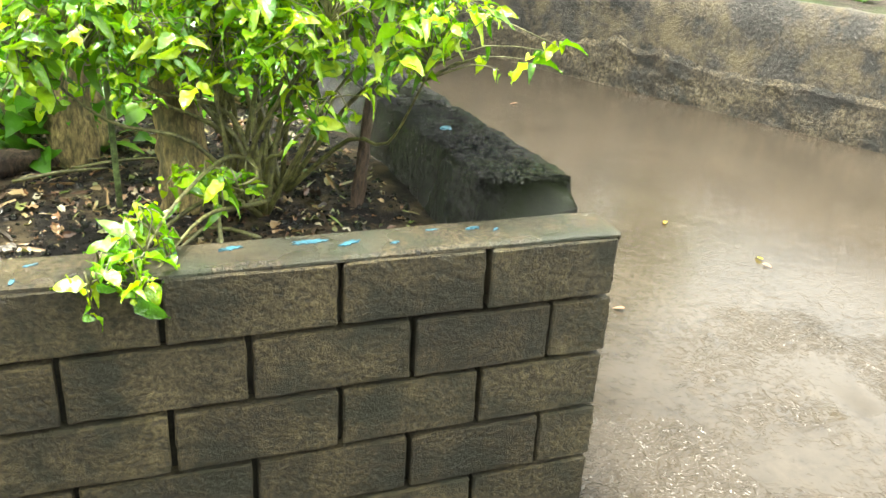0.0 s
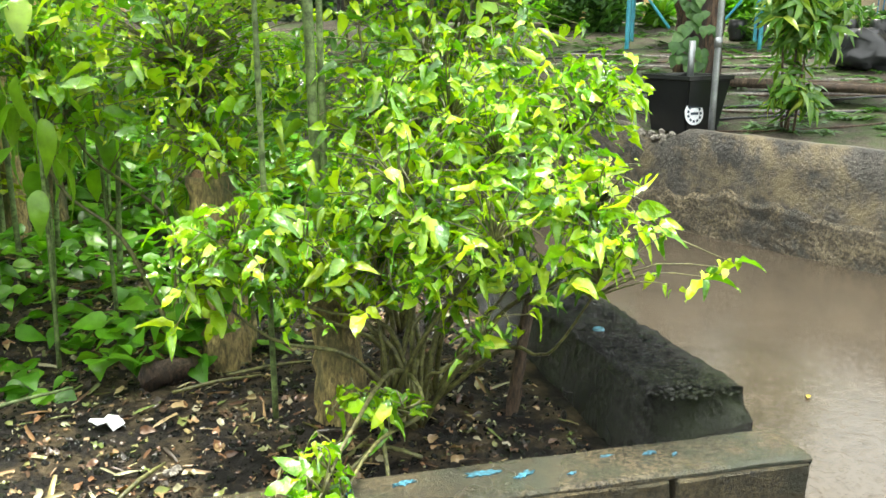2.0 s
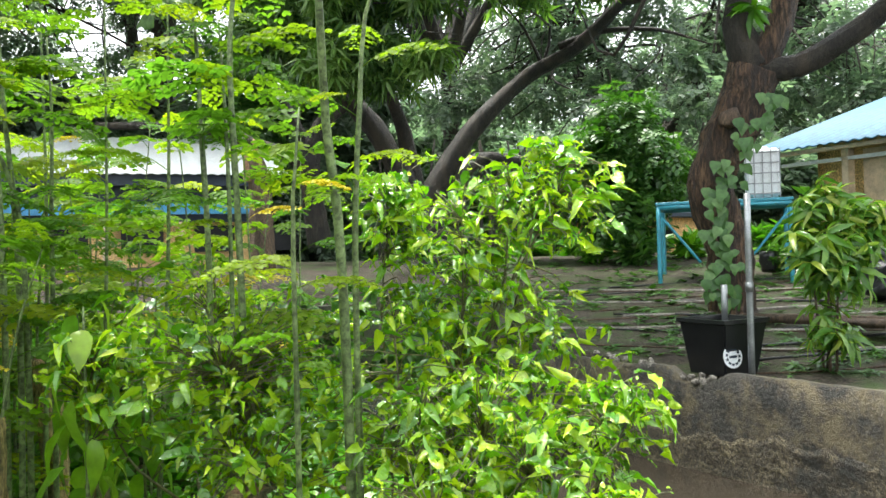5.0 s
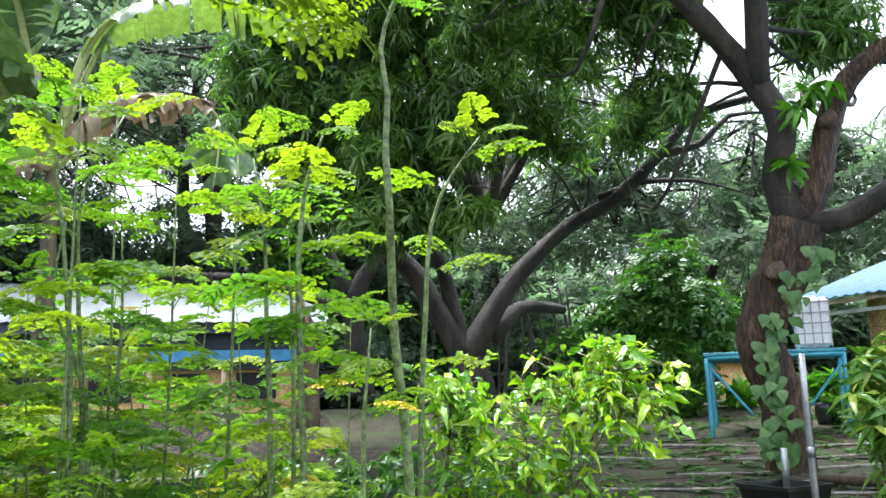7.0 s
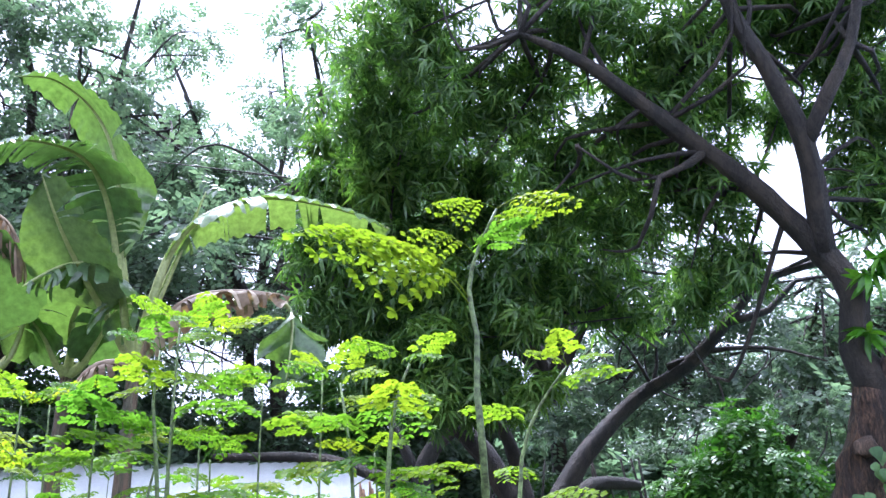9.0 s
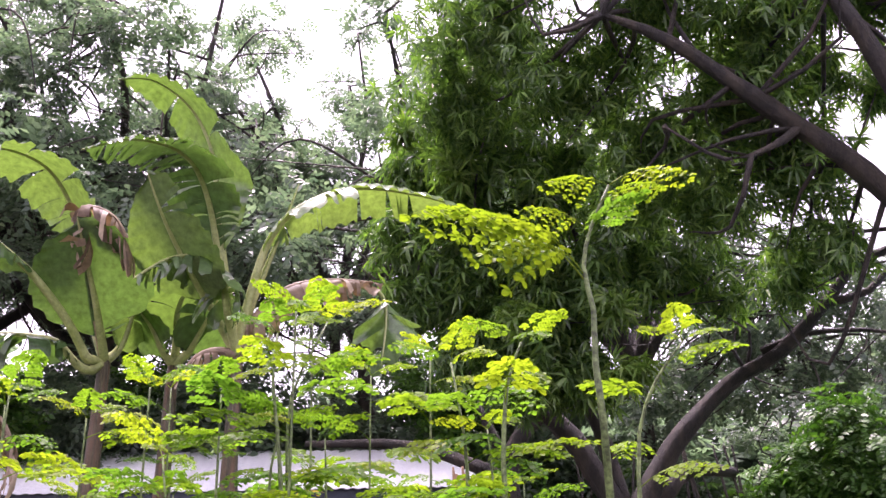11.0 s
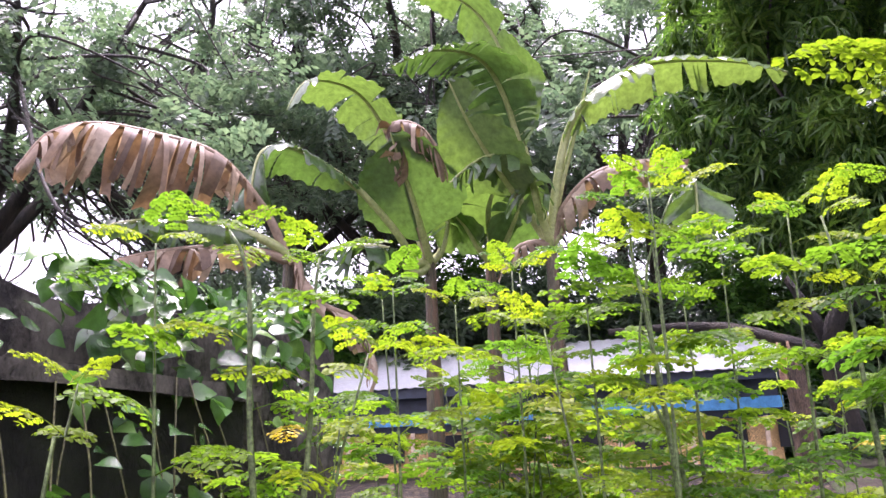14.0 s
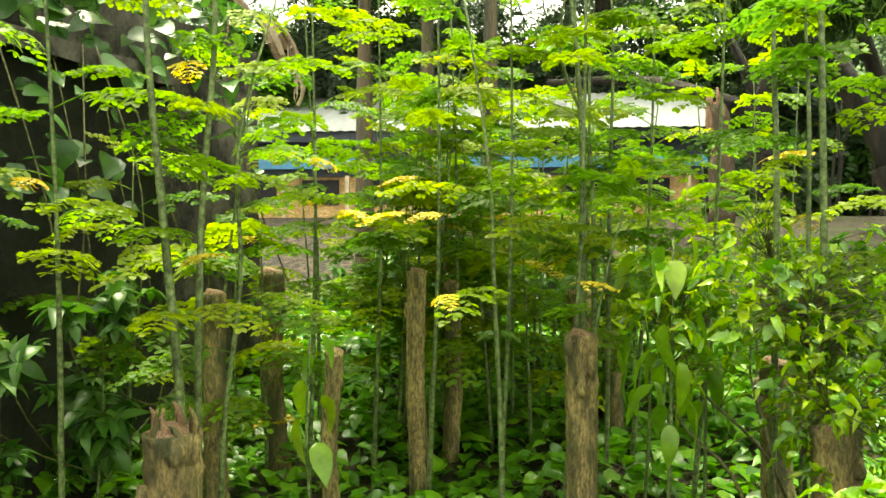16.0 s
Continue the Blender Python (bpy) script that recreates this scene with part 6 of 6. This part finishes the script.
def on_bed(n, x0, x1, y0, y1):
    x, y = g.uniform(x0, x1, n), g.uniform(y0, y1, n)
    k = x < 1.16 - 0.07 * (y - 2) - 0.34
    x, y = x[k], y[k]
    return np.stack([x, y, [terrain(a, b) for a, b in zip(x, y)]], -1)


def cover_mask(p):
    edge = np.array([0.25 * noise.noise((a * 1.5, b * 1.5, 4)) for a, b, _ in p])
    return (p[:, 1] > 3.0 + edge + 0.7 * np.clip(p[:, 0] + 0.5, 0, 2)) | (p[:, 0] < -1.3 + edge * 2)


p = on_bed(17000, -5.5, 0.9, 2.2, 11.5)
p = p[cover_mask(p)]
n = len(p)
p[:, 2] += g.uniform(0.02, 0.22, n) * (0.6 + 0.5 * np.sin(p[:, 0] * 4) * np.cos(p[:, 1] * 3))
a = g.uniform(0, 6.28, n)
v, f = strew(blade(1, 0.8, HEART, 0.12, 0.25), p, turned(np.stack([np.cos(a), np.sin(a), g.uniform(-0.5, 0.2, n)], -1), np.tile([0, 0, 1.0], (n, 1)) + g.normal(0, 0.3, (n, 3))), g.uniform(0.05, 0.125, n) * (1 + 0.08 * np.clip(p[:, 1] - 4, 0, 6)))
tagged(raw("ground_cover", v, f, M_COVER), "low carpet of small heart-shaped green leaves", "ground cover", kind="stuff")
p = on_bed(7500, -1.6, 0.9, 2.03, 4.6)
n = len(p)
p[:, 2] += 0.008
a = g.uniform(0, 6.28, n)
curl = [blade(1, 0.5, OVATE, 0.3, 0.25, 0.15), blade(1, 0.16, [(0, 0.4), (0.3, 0.5), (0.7, 0.45), (1, 0.3)], 0.3, 0.1, 0.1), blade(1, 0.7, [(0, 0.3), (0.25, 0.5), (0.5, 0.35), (0.8, 0.42), (1, 0.15)], 0.2, 0.3, 0.3)]
rot = turned(np.stack([np.cos(a), np.sin(a), g.normal(0, 0.25, n)], -1), np.tile([0, 0, 1.0], (n, 1)) + g.normal(0, 0.4, (n, 3)))
size = 0.01 + 0.05 * g.random(n) ** 3.5
v, f = join([strew(curl[k], p[k::3], rot[k::3], size[k::3] * (1.0, 1.6, 0.8)[k]) for k in range(3)])
tagged(raw("leaf_litter", v, f, M_LITTER), "fallen leaves and wood chips on the soil", "litter", kind="stuff")
p = on_bed(6000, -1.6, 0.9, 2.03, 4.6)
n = len(p)
ico = bmesh.new()
bmesh.ops.create_icosphere(ico, subdivisions=1, radius=1)
iv, jf = np.array([q.co[:] for q in ico.verts]) * [1, 0.8, 0.6], np.array([[q.index for q in t.verts] for t in ico.faces])
ico.free()
v, f = strew((iv, jf), p, turned(unit(n, g), unit(n, g)), 0.004 + 0.016 * g.random(n) ** 2.5)
tagged(raw("charcoal", v, f, M_SLAB, None, False), "black charcoal lumps and grit in the soil", "charcoal", kind="stuff")
for k, (x, y, s, col, label) in enumerate(((-0.62, 2.72, 0.11, M_WHITE, "crumpled white paper scrap on the soil"), (-0.42, 2.42, 0.06, M_RUBBLE, "grey stone chip on the soil"), (-0.14, 2.2, 0.04, M_WHITE, "small pale scrap on the soil"),
                                           (-1.1, 3.0, 0.09, M_WHITE, "pale scrap by the ground cover"))):
    z = terrain(x, y)
    bm = bmesh.new()
    ring = []
    for j in range(18):
        a = j / 18 * 2 * math.pi
        r = s * (0.42 + 0.3 * noise.noise((math.cos(a) * 1.5 + k, math.sin(a) * 1.5, k * 3)) + random.uniform(-0.05, 0.05))
        ring.append(bm.verts.new((r * math.cos(a) * 1.3, r * math.sin(a) * 0.6, 0.25 * s * noise.noise((math.cos(a) * 2, math.sin(a) * 2, k)))))
    mid = bm.verts.new((0, 0, 0.12 * s))
    for j in range(18):
        bm.faces.new((ring[j], ring[(j + 1) % 18], mid))
    ext = bmesh.ops.extrude_face_region(bm, geom=bm.faces[:])["geom"]
    bmesh.ops.translate(bm, vec=(0, 0, 0.003), verts=[q for q in ext if isinstance(q, bmesh.types.BMVert)])
    ob = part("scrap", bm, col)
    ob.location, ob.rotation_euler = (x, y, z + 0.02), (0.1, 0.15, k * 0.8)
    tagged(ob, label, "scrap")
for k, (x, y, l, t) in enumerate(((-0.95, 2.85, 0.42, 0.5), (-0.3, 2.9, 0.3, 0.2), (-0.5, 2.35, 0.22, 1.0), (0.2, 2.35, 0.18, 2.6), (-0.1, 3.0, 0.35, 0.1))):
    z = terrain(x, y) + 0.025
    ob = tube("twig", [(x - l / 2 * math.cos(t), y - l / 2 * math.sin(t), z, 0.006), (x, y, z + 0.015, 0.007), (x + l / 2 * math.cos(t), y + l / 2 * math.sin(t), z + 0.01, 0.004)], M_STEM if k == 0 else M_TWIG, None, 6, 0.05, 0.1, k)
    tagged(ob, "fallen twig on the soil", "twig", "fallen twigs")
bark_piece = tube("bark_piece", [(-0.55, 2.95, terrain(-0.55, 2.95) + 0.02, 0.03), (-0.45, 3.0, terrain(-0.45, 3.0) + 0.05, 0.045), (-0.33, 3.08, terrain(-0.33, 3.08) + 0.02, 0.02)], M_BARK, None, 7, 0.03, 0.3, 3)
tagged(bark_piece, "curled brown bark piece on the soil", "bark")

# creepers on the old wall
g = np.random.default_rng(55)
n = 1000
zz, yy = 3.76 - 1.5 * g.random(n) ** 2.2, g.uniform(0.5, 5.4, n)
k = (np.sin(yy * 2.3) + np.cos(zz * 2.1 + yy) + g.normal(0, 0.5, n)) > -0.2
zz, yy = zz[k], yy[k]
n = len(yy)
pts = np.stack([np.where(zz < 3.2, -3.98, -4.25) + g.uniform(0, 0.4, n), yy, zz], -1)
v, f = strew(blade(1, 0.95, HEART, 0.1, 0.3), pts, turned(np.stack([g.uniform(-0.3, 1, n), g.normal(0, 0.9, n), g.uniform(-1, 0.3, n)], -1), np.tile([0.7, -0.2, 1.0], (n, 1)) + g.normal(0, 0.45, (n, 3))), g.uniform(0.08, 0.19, n))
tagged(raw("wall_creeper", v, f, M_CREEPER), "broad-leaved creeper hanging over the old wall", "creeper", kind="stuff")
vines = []
for k in range(16):
    y = g.uniform(1, 5)
    x = -3.95 + g.uniform(0, 0.3)
    vines.append(tube_data([(x - 0.2, y, 3.2, 0.006), (x, y + g.normal(0, 0.2), 2.4, 0.006), (x + 0.1, y + g.normal(0, 0.3), 1.5, 0.005), (x + 0.2, y + g.normal(0, 0.4), 0.95, 0.004)], 5, 0.15))
v, f = join(vines)
tagged(raw("vines", v, f, M_TWIG), "thin creeper stems hanging down the old wall", "vines", kind="stuff")

# weeds on the yard, fallen leaves on path and wall
g = np.random.default_rng(88)
n = 1100
r, a = g.uniform(9.4, 19, n), g.uniform(0.2, 0.8, n)
x, y = r * np.sin(a), r * np.cos(a)
keep = x > 5.59 - 0.451 * (y - 4.91) + 0.4
x, y = x[keep], y[keep]
n = len(x)
at = np.stack([x, y, [yard_height(p, q) for p, q in zip(x, y)]], -1)
v, f = strew(rosette(7, 1.0, 0.3, 0.7, 0.5, 3, LANCE), at, turned(np.stack([g.normal(size=n), g.normal(size=n), np.zeros(n)], -1), np.tile([0, 0, 1.0], (n, 1))), g.uniform(0.06, 0.2, n))
tagged(raw("weeds", v, f, M_SHRUB), "small green weeds scattered on the ground", "weeds", kind="stuff")
fallen = blade(1, 0.5, OVATE, 0.15, 0.1)
for k, (p, s) in enumerate((((4.53, 7.89, 0.00), 0.16), ((2.87, 3.92, 0.00), 0.05), ((2.06, 3.01, 0.00), 0.06), ((2.90, 3.96, 0.00), 0.05), ((3.09, 3.30, 0.00), 0.06), ((6.02, 7.55, -0.00), 0.09), ((3.12, 3.34, 0.00), 0.06), ((3.16, 6.80, 0.00), 0.07))):
    me = bpy.data.meshes.new("fallen_leaf")
    fill(me, fallen[0] * s, fallen[1])
    me.materials.append(M_YELLOW if k % 3 == 0 else M_RAW)
    ob = new("fallen_leaf", me)
    ob.location, ob.rotation_euler = (p[0], p[1], 0.012), (0.1, 0.05, k * 1.3)
    tagged(ob, "fallen yellow leaf lying on the wet path", "leaf", "fallen leaves on the path")
